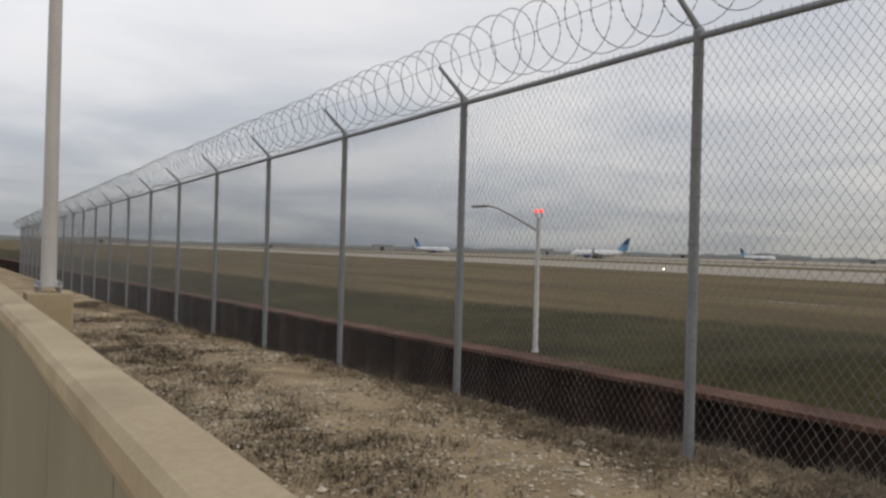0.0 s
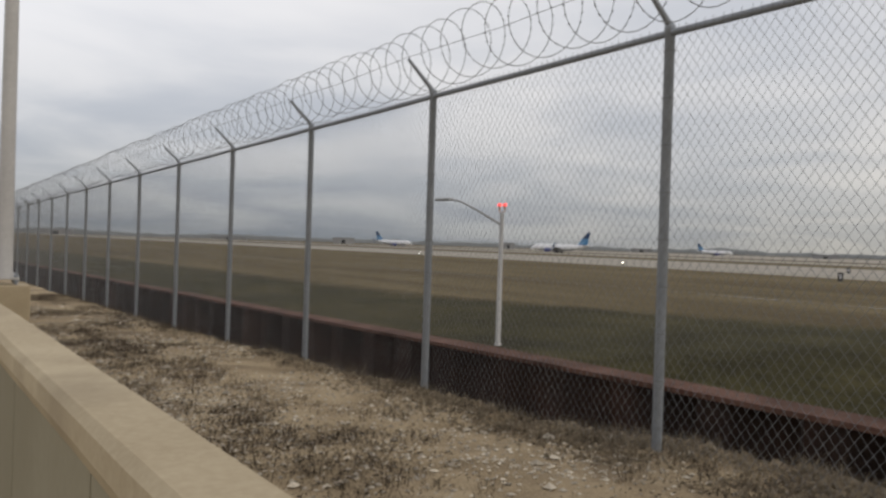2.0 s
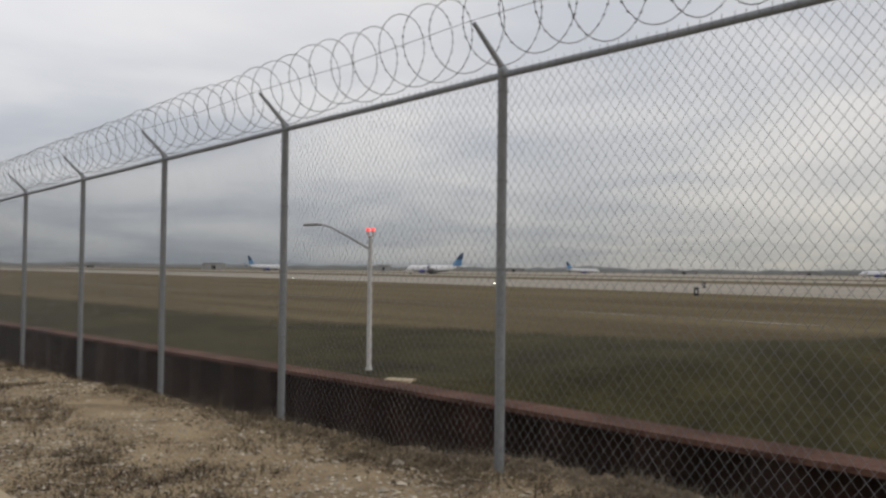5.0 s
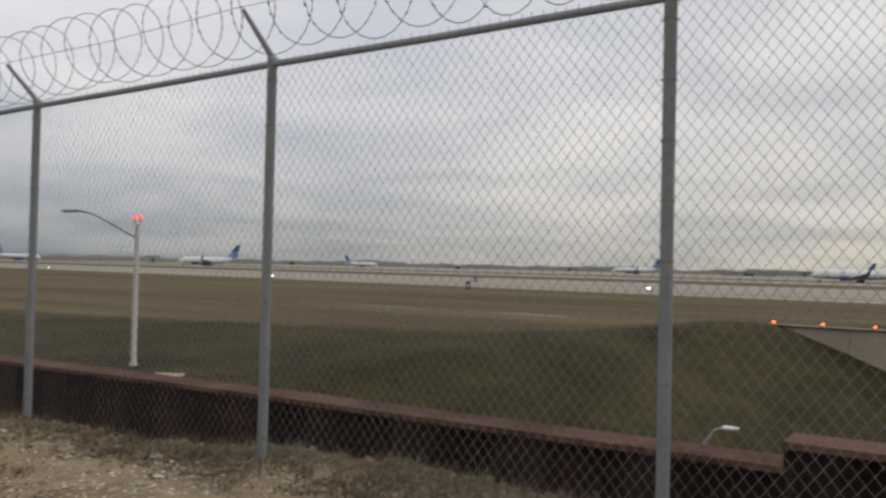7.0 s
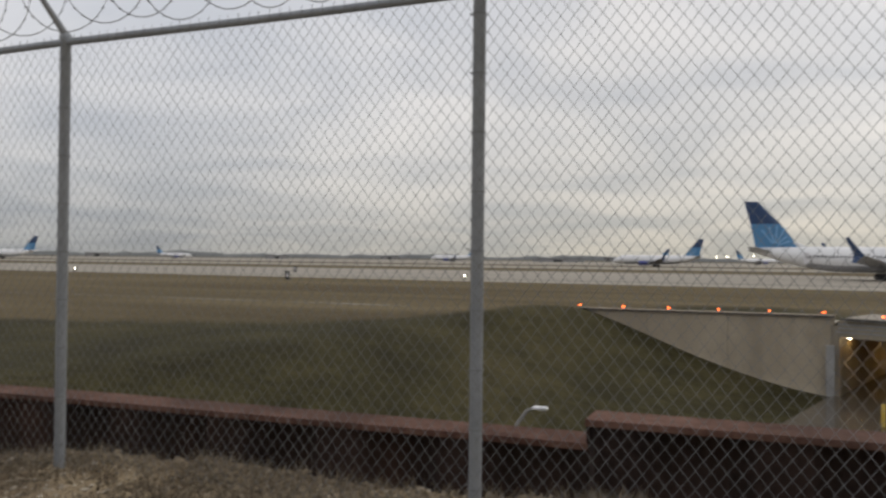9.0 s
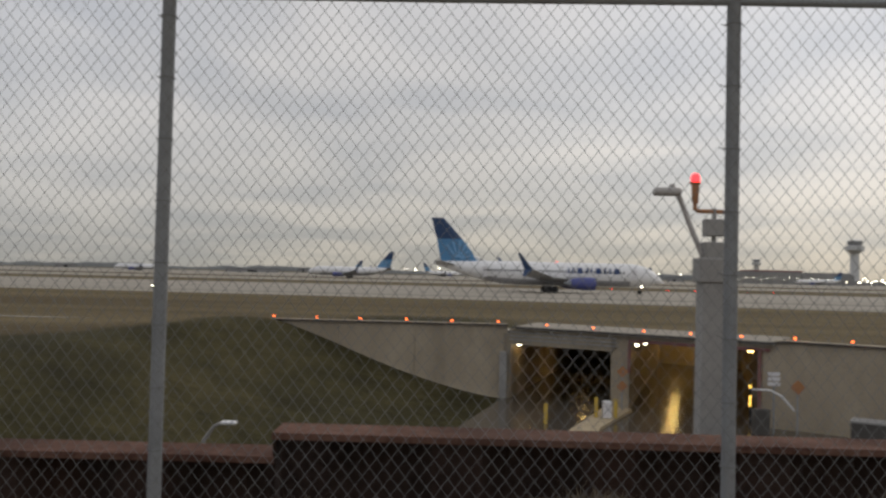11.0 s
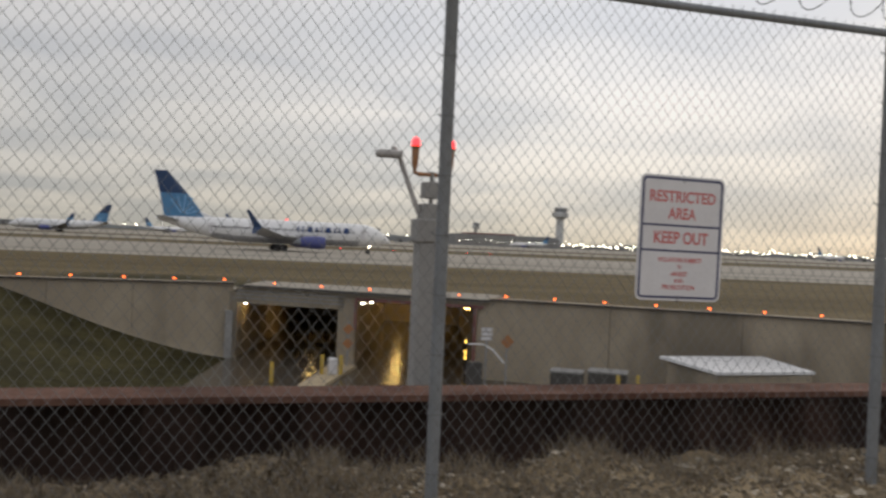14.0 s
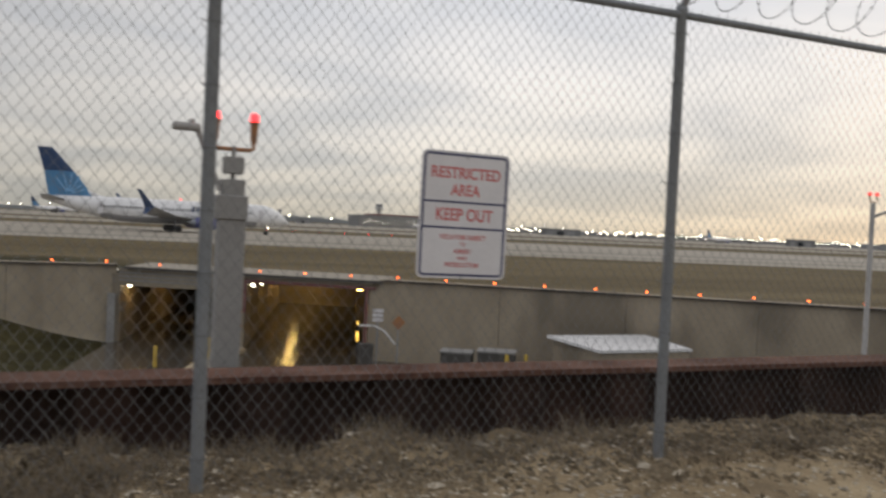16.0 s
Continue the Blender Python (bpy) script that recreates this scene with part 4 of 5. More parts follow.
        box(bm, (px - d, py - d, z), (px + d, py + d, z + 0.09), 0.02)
        part("tunnel_light", bm, M_WARM_LAMP if warm else M_WHITE_LAMP, t, "glowing luminaire among the real and added fixtures")
    return t


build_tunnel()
# area lamps of the bores; (2.8, 11.0) is added fill for the left one
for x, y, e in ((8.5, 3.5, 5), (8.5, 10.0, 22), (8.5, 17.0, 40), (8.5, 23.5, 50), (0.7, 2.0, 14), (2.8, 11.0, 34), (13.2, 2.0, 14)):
    lamp = new("tunnel_and_fill_lamp", bpy.data.lights.new("tunnel_and_fill_lamp", "AREA"))
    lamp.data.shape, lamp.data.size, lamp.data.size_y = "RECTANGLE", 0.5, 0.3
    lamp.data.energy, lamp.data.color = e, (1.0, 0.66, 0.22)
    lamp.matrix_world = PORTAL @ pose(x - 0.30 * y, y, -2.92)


def build_edge_lights():
    bm = bmesh.new()
    lathe(bm, [(0.07, 0), (0.07, 0.02), (0.02, 0.03), (0.02, 0.09)], sides=8)
    base_me = finish(bm, "stem", M_GREYPOLE)
    bm = bmesh.new()
    lathe(bm, [(0.04, 0.09), (0.058, 0.12), (0.05, 0.155), (0.025, 0.18)], sides=10)
    lamp_me = finish(bm, "lamp", M_ORANGE_LAMP, True)
    spots = [Vector((x, 45.2, TOP + 0.1)) for x in (-7.25, -4.75, -2.25, 0.40, 3.0, 5.65)]
    for i in range(17):
        s = 2.1 + 2.79 * i if i < 3 else 7.68 + 2.46 * (i - 2)
        spots.append(PORTAL @ Vector((s, 0.2, (-2.12 if s < 14.3 else RIM + 0.1))))
    for p in spots:
        ob = thing("edge_light", "small amber warning light on the wall coping", "warning light", Matrix.Translation(p), "warning lights along the wall")
        a = new("stem", base_me)
        a.parent = ob
        b = new("lamp", lamp_me)
        b.parent = ob


build_edge_lights()


def build_bollard(m, h=0.95):
    ob = thing("bollard", "yellow painted steel bollard on the service road", "bollard", m, "bollards on the service road")
    bm = bmesh.new()
    lathe(bm, [(0.09, 0), (0.09, h - 0.05), (0.06, h)], sides=12)
    part("tube", bm, M_YELLOW, ob, smooth=True)


for x, y in ((10.2, 38.0), (11.1, 37.8), (7.65, 36.7), (22.6, 31.0), (23.6, 31.0)):
    build_bollard(Matrix.Translation((x, y, R + (0.16 if 9.5 < x < 12 else 0))), 0.95 if x < 12 else 1.2)


def build_road_cabinet():
    ob = thing("control_cabinet", "white metal control cabinet on the median", "cabinet", Matrix.Translation((10.7, 37.9, R + 0.16)))
    bm = bmesh.new()
    box(bm, (-0.20, -0.2, 0), (0.20, 0.2, 0.80), 0.03)
    part("body", bm, M_WHITE, ob)
    bm = bmesh.new()
    box(bm, (-0.17, -0.215, 0.06), (0.17, -0.203, 0.74), 0.004)
    part("door", bm, M_SIGN, ob)


build_road_cabinet()


def build_warning_board(x, y, z0):
    ob = thing("hazard_board", "rusty orange hazard sign beside the tunnel mouth", "road sign", Matrix.Translation((x, y, R)))
    bm = bmesh.new()
    tube(bm, [(0, 0, 0), (0, 0, z0 - R + 0.4)], 0.04, 8)
    part("post", bm, M_GALV, ob)
    for i in range(2):
        bm = bmesh.new()
        s = 0.30
        c = z0 - R - i * 0.75
        vs = [bm.verts.new((s * math.cos(radians(a)) * 1.0, -0.05, c + s * math.sin(radians(a)))) for a in (0, 90, 180, 270)]
        ws = [bm.verts.new((v.co.x, -0.03, v.co.z)) for v in vs]
        bm.faces.new(vs)
        bm.faces.new(ws)
        for k in range(4):
            bm.faces.new((vs[k], vs[(k + 1) % 4], ws[(k + 1) % 4], ws[k]))
        part("sign_plate", bm, M_ORANGE, ob, "faded orange diamond plate")


build_warning_board(11.9, 40.6, -3.6)


def build_barrier_gate():
    ob = thing("barrier_gate", "white barrier arm and small signs beside the tunnel lane", "gate", Matrix.Translation((17.2, 35.4, R)))
    bm = bmesh.new()
    box(bm, (-0.35, -0.25, 0), (0.35, 0.25, 1.15), 0.04)
    part("housing", bm, M_FARDARK, ob, "dark motor housing")
    bm = bmesh.new()
    tube(bm, [(1.5, 0, 1.1), (0.9, 0, 1.75), (0.4, 0, 2.0), (-0.4, 0, 2.02)], [0.05, 0.05, 0.045, 0.04], 8)
    part("arm", bm, M_WHITE, ob, "white barrier arm")
    bm = bmesh.new()
    tube(bm, [(0.6, 0.1, 0), (0.6, 0.1, 2.8)], 0.04, 8)
    part("post", bm, M_GALV, ob)
    for i in range(3):
        bm = bmesh.new()
        box(bm, (0.30, 0.02, 2.20 + 0.22 * i), (0.85, 0.05, 2.37 + 0.22 * i), 0.005)
        part("sign_plate", bm, M_SIGN, ob, "small white sign plate")
    bm = bmesh.new()
    box(bm, (1.4, 0.0, 1.9), (1.9, 0.04, 2.4), 0.01, Matrix.Translation((1.65, 0.02, 2.15)) @ Matrix.Rotation(radians(45), 4, "Y") @ Matrix.Translation((-1.65, -0.02, -2.15)))
    part("warning_plate", bm, M_ORANGE, ob, "faded orange diamond warning plate")
    bm = bmesh.new()
    tube(bm, [(1.65, 0.06, 0), (1.65, 0.06, 1.9)], 0.035, 8)
    part("post", bm, M_GALV, ob)


build_barrier_gate()


def build_bin(x, y, w, d, h, label):
    ob = thing("equipment_bin", label, "container", pose(x, y, R, 0, 0, -31))
    bm = bmesh.new()
    box(bm, (-w / 2, -d / 2, 0.12), (w / 2, d / 2, h), 0.03)
    part("body", bm, M_FARDARK, ob)
    bm = bmesh.new()
    box(bm, (-w / 2 - 0.04, -d / 2 - 0.04, h + 0.002), (w / 2 + 0.04, d / 2 + 0.04, h + 0.09), 0.02)
    part("lid", bm, M_GREYPOLE, ob, "grey lid")
    for sx in (-1, 1):
        bm = bmesh.new()
        box(bm, (sx * w * 0.4 - 0.08, -d / 2 + 0.05, 0), (sx * w * 0.4 + 0.08, d / 2 - 0.05, 0.118))
        part("skid", bm, M_BLACK, ob)


build_bin(20.9, 32.8, 1.45, 1.1, 1.08, "dark equipment bin with a grey lid on the road")
build_bin(22.6, 32.0, 1.75, 1.2, 1.18, "long dark equipment bin with a grey lid")


def build_shed():
    ob = thing("shed", "low shed with a broad white flat roof beside the road", "shed", Matrix.Translation((26.25, 27.75, 0.5)))
    bm = bmesh.new()
    box(bm, (-1.95, -1.8, LOW), (2.6, 2.05, -4.18), 0.03)
    part("wall", bm, M_CONC_DARK, ob, "grey shed walls")
    bm = bmesh.new()
    vs = [bm.verts.new(p) for p in ((-2.05, -1.9, -4.04), (2.7, -1.85, -4.04), (3.2, 2.2, -3.96), (-2.2, 2.2, -3.96))]
    ws = [bm.verts.new((v.co.x, v.co.y, v.co.z - 0.12)) for v in vs]
    bm.faces.new(vs)
    bm.faces.new(ws)
    for k in range(4):
        bm.faces.new((vs[k], vs[(k + 1) % 4], ws[(k + 1) % 4], ws[k]))
    roof = part("roof", bm, M_WHITE, ob, "white sheet roof")
    for i in range(11):
        u = 0.02 + 0.096 * i
        a = Vector((-2.05, -1.9, -4.035)).lerp(Vector((2.7, -1.85, -4.035)), u)
        b = Vector((-2.2, 2.2, -3.955)).lerp(Vector((3.2, 2.2, -3.955)), u)
        bm = bmesh.new()
        tube(bm, [a, b], 0.022, 4)
        part("seam", bm, M_SIGN, roof)
    bm = bmesh.new()
    box(bm, (1.0, -1.85, -4.75), (2.0, -1.803, -4.62))
    part("name_strip", bm, M_WHITE, ob, "pale strip on the wall")
    bm = bmesh.new()
    box(bm, (-0.4, -1.84, -5.9), (0.5, -1.803, -4.5))
    part("door", bm, M_FARGREY, ob)


build_shed()


# ---- airliners ----
def fuselage_mesh(L, r):
    bm = bmesh.new()
    prof = [(0.0, 0.05, -0.55), (0.006, 0.16, -0.5), (0.02, 0.36, -0.38), (0.045, 0.62, -0.2), (0.075, 0.82, -0.08), (0.11, 0.96, -0.01), (0.15, 1.0, 0.0),
            (0.30, 1.0, 0.0), (0.50, 1.0, 0.0), (0.64, 1.0, 0.0), (0.70, 0.97, 0.03), (0.78, 0.83, 0.16), (0.86, 0.62, 0.36), (0.93, 0.38, 0.58), (0.985, 0.16, 0.74), (1.0, 0.07, 0.78)]
    rings, n = [], 24
    for s, k, dz in prof:
        x = L / 2 - s * L
        rings.append([bm.verts.new((x, r * k * math.cos(a), r * 1.06 * k * math.sin(a) + dz * r)) for a in [i * math.tau / n for i in range(n)]])
    for r0, r1 in zip(rings, rings[1:]):
        for i in range(n):
            f = bm.faces.new((r0[i], r0[(i + 1) % n], r1[(i + 1) % n], r1[i]))
            f.material_index = 1 if sum(v.co.z for v in f.verts) / 4 < -0.45 * r and r0[0].co.x < L * 0.36 else 0
    bm.faces.new(rings[0])
    bm.faces.new(rings[-1])
    return bm


def slab(bm, root, tip, chord_r, chord_t, thick_r, thick_t, axis="y", mat=0):
    """A tapered flat surface with a rounded section from the root's leading edge to the tip's."""
    prof = [(0.0, 0.0), (-0.06, 0.5), (-0.3, 0.6), (-0.7, 0.35), (-1.0, 0.02), (-0.7, -0.25), (-0.3, -0.4), (-0.06, -0.4)]
    rings = []
    for p, c, t in ((root, chord_r, thick_r), (tip, chord_t, thick_t)):
        if axis == "y":
            rings.append([bm.verts.new((p[0] + a * c, p[1], p[2] + b * t)) for a, b in prof])
        else:
            rings.append([bm.verts.new((p[0] + a * c, p[1] + b * t, p[2])) for a, b in prof])
    n = len(prof)
    for i in range(n):
        bm.faces.new((rings[0][i], rings[0][(i + 1) % n], rings[1][(i + 1) % n], rings[1][i])).material_index = mat
    bm.faces.new(rings[0]).material_index = mat
    bm.faces.new(rings[1]).material_index = mat
    return bm


def build_airliner(m, label, fin=True, windows=True, lights=False):
    """A narrow-body twin jet about 39.5 m long, nose along +x, wheels on z = 0."""
    L, r, zc = 39.5, 1.88, 3.2
    ob = thing("airliner", label, "airplane", m)
    body = part("fuselage", fuselage_mesh(L, r), [M_WHITE, M_GREYPLANE], ob, "white fuselage with a grey belly", smooth=True)
    body.location = (0, 0, zc)
    bm = bmesh.new()
    lathe(bm, [(0.05, -4.5), (1.0, -3.6), (1.35, -1.5), (1.35, 2.0), (0.9, 4.0), (0.05, 5.0)], sides=16)
    bmesh.ops.transform(bm, matrix=Matrix.Translation((1.0, 0, zc - 1.15)) @ Matrix.Diagonal((1, 1.3, 0.62, 1)) @ Matrix.Rotation(radians(90), 4, "Y"), verts=bm.verts)
    part("belly_fairing", bm, M_GREYPLANE, ob, smooth=True)
    for s in (-1, 1):
        bm = bmesh.new()
        slab(bm, (5.6, s * 1.4, zc - 1.0), (-0.2, s * 6.0, zc - 0.55), 7.6, 4.4, 0.9, 0.5)
        slab(bm, (-0.2, s * 6.0, zc - 0.55), (-4.6, s * 17.0, zc + 0.55), 4.4, 1.7, 0.5, 0.22)
        wing = part("wing", bm, M_GREYPLANE, ob, "grey swept wing", smooth=True)
        bm = bmesh.new()
        slab(bm, (-4.8, s * 17.0, zc + 0.5), (-6.9, s * 17.9, zc + 3.0), 1.35, 0.45, 0.2, 0.08, "z")
        slab(bm, (-4.9, s * 17.0, zc + 0.5), (-6.0, s * 17.5, zc - 0.5), 1.3, 0.5, 0.16, 0.06, "z")
        part("winglet", bm, M_FINDARK, wing, "dark blue split winglet", smooth=True)
        bm = bmesh.new()
        lathe(bm, [(0.80, 2.1), (0.95, 2.2), (1.05, 1.9), (1.08, 0.8), (0.98, -0.8), (0.78, -1.8), (0.62, -1.9)], sides=18)
        bmesh.ops.transform(bm, matrix=Matrix.Translation((4.9, s * 4.9, zc - 1.55)) @ Matrix.Rotation(radians(90), 4, "Y"), verts=bm.verts)
        eng = part("engine", bm, M_PURPLE, ob, "violet-blue engine cowl", smooth=True)
        bm = bmesh.new()
        lathe(bm, [(0.60, -1.7), (0.52, -2.3), (0.30, -2.5), (0.12, -3.1)], sides=14)
        bmesh.ops.transform(bm, matrix=Matrix.Translation((4.9, s * 4.9, zc - 1.55)) @ Matrix.Rotation(radians(90), 4, "Y"), verts=bm.verts)
        part("exhaust", bm, M_GALV, eng, smooth=True)
        bm = bmesh.new()
        box(bm, (2.2, s * 4.9 - 0.12, zc - 1.0), (5.6, s * 4.9 + 0.12, zc - 0.45), 0.05)
        part("pylon", bm, M_GREYPLANE, ob)
        bm = bmesh.new()
        slab(bm, (-16.0, s * 0.6, zc + 1.15), (-18.6, s * 7.1, zc + 1.75), 3.4, 1.2, 0.35, 0.15)
        part("stabiliser", bm, M_GREYPLANE, ob, "grey tailplane", smooth=True)
        for dx in (-0.55, 0.55):
            bm = bmesh.new()
            tube(bm, [(0.2 + dx, s * 2.5, 0.56), (0.2 + dx, s * 3.1, 0.56)], 0.56, 18)
            part("wheel", bm, M_BLACK, ob, "black main wheel")
        bm = bmesh.new()
        tube(bm, [(0.2, s * 2.8, 0.56), (0.2, s * 2.8, zc - 1.2)], 0.14, 8)
        part("gear_leg", bm, M_GALV, ob)
    for s in (-1, 1):
        bm = bmesh.new()
        tube(bm, [(15.8, s * 0.14, 0.34), (15.8, s * 0.36, 0.34)], 0.34, 16)
        part("nose_wheel", bm, M_BLACK, ob)
    bm = bmesh.new()
    tube(bm, [(15.8, 0, 0.34), (15.9, 0, zc - 1.6)], 0.10, 8)
    part("nose_leg", bm, M_GALV, ob)
    # tail fin: blue with a paler fan of bands at its foot
    bm = bmesh.new()
    slab(bm, (-10.2, 0, zc + 1.75), (-14.2, 0, zc + 3.4), 7.0, 2.6, 0.28, 0.34, "z")
    part("fin_fillet", bm, M_WHITE, ob, smooth=True)
    bm = bmesh.new()
    slab(bm, (-11.9, 0, zc + 1.7), (-14.9, 0, zc + 5.6), 6.6, 4.4, 0.52, 0.36, "z")
    finp = part("fin", bm, M_BLUE, ob, "blue tail fin", smooth=True)
    bm = bmesh.new()
    slab(bm, (-14.91, 0, zc + 5.602), (-18.2, 0, zc + 9.2), 4.38, 2.1, 0.355, 0.2, "z")
    part("fin_tip", bm, M_FINDARK, finp, "deep blue fin tip", smooth=True)
    if fin:
        for i in range(6):
            for s in (-1, 1):
                a = radians(22 + 21 * i)
                bm = bmesh.new()
                c0, c1 = Vector((-15.6, s * 0.335, zc + 2.0)), Vector((-15.6 + 1.0 * math.cos(a) * (1 if i < 3 else 1), s * 0.30, zc + 2.0 + math.sin(a)))
                d = (c1 - c0)
                d.y = 0
                d.normalize()
                n = Vector((-d.z, 0, d.x)) * 0.13
                ln = 2.3 if i < 2 else 3.3
                q = [c0 + d * 0.5 - n, c0 + d * ln - n, c0 + d * ln + n, c0 + d * 0.5 + n]
                vs = [bm.verts.new(v) for v in q]
                ws = [bm.verts.new(v - Vector((0, s * 0.06, 0))) for v in q]
                bm.faces.new(vs)
                bm.faces.new(ws)
                for k in range(4):
                    bm.faces.new((vs[k], vs[(k + 1) % 4], ws[(k + 1) % 4], ws[k]))
                part("fin_band", bm, M_SKYBLUE, finp, "pale blue painted band")
    if windows:
        bm = bmesh.new()
        box(bm, (-0.13, -0.02, -0.18), (0.13, 0.02, 0.18), 0.03)
        win_me = finish(bm, "cabin_window", M_GLASS)
        for s in (-1, 1):
            for i in range(44):
                w = new("cabin_window", win_me)
                w.parent = ob
                w.location = (12.6 - 0.55 * i, s * (r * 0.985), zc + 0.42)
        for s in (-1, 1):
            # the airline's name as plain navy blocks
            for i in range(6):
                x = 3.0 + 1.58 * i
                y = s * (r * 1.006)
                for a, b in (((0, 0.24), (0.78, 1.02)) if i % 2 == 0 else ((0.1, 0.92),)):
                    bm = bmesh.new()
                    box(bm, (x + a, y * 0.985 - 0.06, zc + 0.15), (x + b, y * 0.985 + 0.06, zc + 1.10))
                    part("name_block", bm, M_NAVY, ob, "navy livery block")
        bm = bmesh.new()
        for s in (-1, 1):
            box(bm, (16.55, s * 0.1 if s > 0 else -1.05, zc + 0.42), (17.2, 1.05 if s > 0 else -0.1, zc + 0.86), 0.06)
        part("cockpit_window", bm, M_GLASS, ob)
        for x in (14.0, -11.5):
            bm = bmesh.new()
            box(bm, (x, -r * 0.995, zc - 0.75), (x + 0.85, -r * 0.93, zc + 1.05), 0.05)
            part("cabin_door", bm, M_SIGN, ob)
    if lights:
        for x, z in ((1.4, zc + 2.05), (0.8, zc - 1.95)):
            bm = bmesh.new()
            lathe(bm, [(0.12, 0), (0.12, 0.1), (0.05, 0.18)], (x, 0, z), 10)
            part("beacon", bm, M_RED_LAMP, ob, "lit red beacon")
        bm = bmesh.new()
        lathe(bm, [(0.10, 0), (0.12, 0.1), (0.05, 0.2)], (16.1, -0.12, 1.2), 10)
        part("taxi_light", bm, M_WHITE_LAMP, ob, "lit taxi light")
    return ob


build_airliner(pose(18.6, 153.0, G + 0.03, 0, 0, 3) @ Matrix.Scale(1.065, 4), "white twin-jet airliner with a blue tail on the taxiway", lights=True)
far = build_airliner(pose(-50.0, 386, G + 0.03, 0, 0, 178), "distant white airliner with a blue tail taxiing", windows=False)
for x, y, rz in ((-385, 330, 200), (-620, 350, 20), (-575, 700, 10), (-250, 650, 185), (-105, 720, 170), (-20, 800, 30), (150, 760, 200), (330, 800, 160), (560, 640, 15)):
    copy_thing(far, pose(x, y, G + 0.03, 0, 0, rz))["label"] = "far white parked airliner with a blue tail"


# ---- things on the airfield ----
def build_taxi_sign(x, y, rz, label):
    ob = thing("taxiway_sign", label, "sign", pose(x, y, G, 0, 0, rz))
    for dx in (-0.02,):
        bm = bmesh.new()
        box(bm, (dx - 0.27, -0.10, 0.15), (dx + 0.27, 0.10, 1.15), 0.03)
        cab = part("cabinet", bm, M_BLACK, ob, "black sign cabinet")
        bm = bmesh.new()
        box(bm, (dx - 0.08, -0.115, 0.4), (dx + 0.12, -0.103, 0.95), 0.004)
        part("face_mark", bm, M_SIGN, cab, "pale mark on the sign face")
        bm = bmesh.new()
        box(bm, (dx - 0.05, -0.05, -0.1), (dx + 0.05, 0.05, 0.25))
        part("leg", bm, M_GALV, ob)


build_taxi_sign(-54.0, 88, 20, "black taxiway sign standing in the grass")
build_taxi_sign(-82, 135, 20, "small dark taxiway sign between the taxiways")


def build_runway_light(x, y, mat, label):
    ob = thing("taxiway_light", label, "light", Matrix.Translation((x, y, G)), "lights beside the taxiways")
    bm = bmesh.new()
    lathe(bm, [(0.15, 0), (0.12, 0.1), (0.05, 0.12), (0.05, 0.35)], sides=8)
    part("stem", bm, M_BLACK, ob)
    bm = bmesh.new()
    lathe(bm, [(0.05, 0.35), (0.09, 0.39), (0.08, 0.48), (0.04, 0.53)], sides=8)
    part("lamp", bm, mat, ob, smooth=True)


for i in range(9):
    build_runway_light(22 + 6.5 * i, 178 + 2.0 * i, M_RED_LAMP, "small red taxiway light")
for i in range(3):
    build_runway_light(-190 + 75 * i, 114.0, M_WHITE_LAMP, "small white taxiway light")


def build_terminal():
    ob = thing("terminal", "long low dark terminal with lit windows far across the field", "building", Matrix.Translation((335, 900, G)))
    bm = bmesh.new()
    box(bm, (-58, -20, 0), (60, 20, 12.5))
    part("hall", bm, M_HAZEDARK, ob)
    # the glow of the red roof lights is given as red paint here
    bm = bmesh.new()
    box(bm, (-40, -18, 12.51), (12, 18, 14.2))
    part("upper_storey", bm, M_REDPAINT, ob, "upper storey painted red for the roof's red light")
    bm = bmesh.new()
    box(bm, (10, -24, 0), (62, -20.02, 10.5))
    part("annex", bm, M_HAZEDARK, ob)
    rng = random.Random(8)
    for i in range(16):
        bm = bmesh.new()
        x = -55 + 7.3 * i
        z = 6.2 if i % 3 else 4.2
        box(bm, (x, -24.4, z), (x + rng.uniform(0.6, 1.8), -24.05, z + 0.22))
        part("lit_window", bm, M_WHITE_LAMP, ob, "lit window strip")


def build_control_tower(x, y, h, r, label):
    ob = thing("control_tower", label, "tower", Matrix.Translation((x, y, G)))
    bm = bmesh.new()
    lathe(bm, [(r * 1.1, 0), (r, h * 0.1), (r * 0.9, h * 0.68), (r * 1.4, h * 0.74)], sides=16)
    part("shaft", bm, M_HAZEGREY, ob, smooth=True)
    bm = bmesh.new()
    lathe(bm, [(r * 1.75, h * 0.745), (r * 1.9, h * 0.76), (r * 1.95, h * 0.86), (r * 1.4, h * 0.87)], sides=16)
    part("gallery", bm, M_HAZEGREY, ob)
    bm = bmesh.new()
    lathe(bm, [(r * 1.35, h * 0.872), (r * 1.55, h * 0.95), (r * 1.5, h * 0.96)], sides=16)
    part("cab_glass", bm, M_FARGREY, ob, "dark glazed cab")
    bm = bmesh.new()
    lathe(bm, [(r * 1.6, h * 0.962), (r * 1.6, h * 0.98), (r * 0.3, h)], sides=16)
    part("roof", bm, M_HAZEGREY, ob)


build_terminal()
build_control_tower(676, 1500, 78, 8.0, "airport control tower in haze-paled grey")
build_control_tower(440, 1300, 36, 3.5, "small haze-paled airport tower behind the terminal")


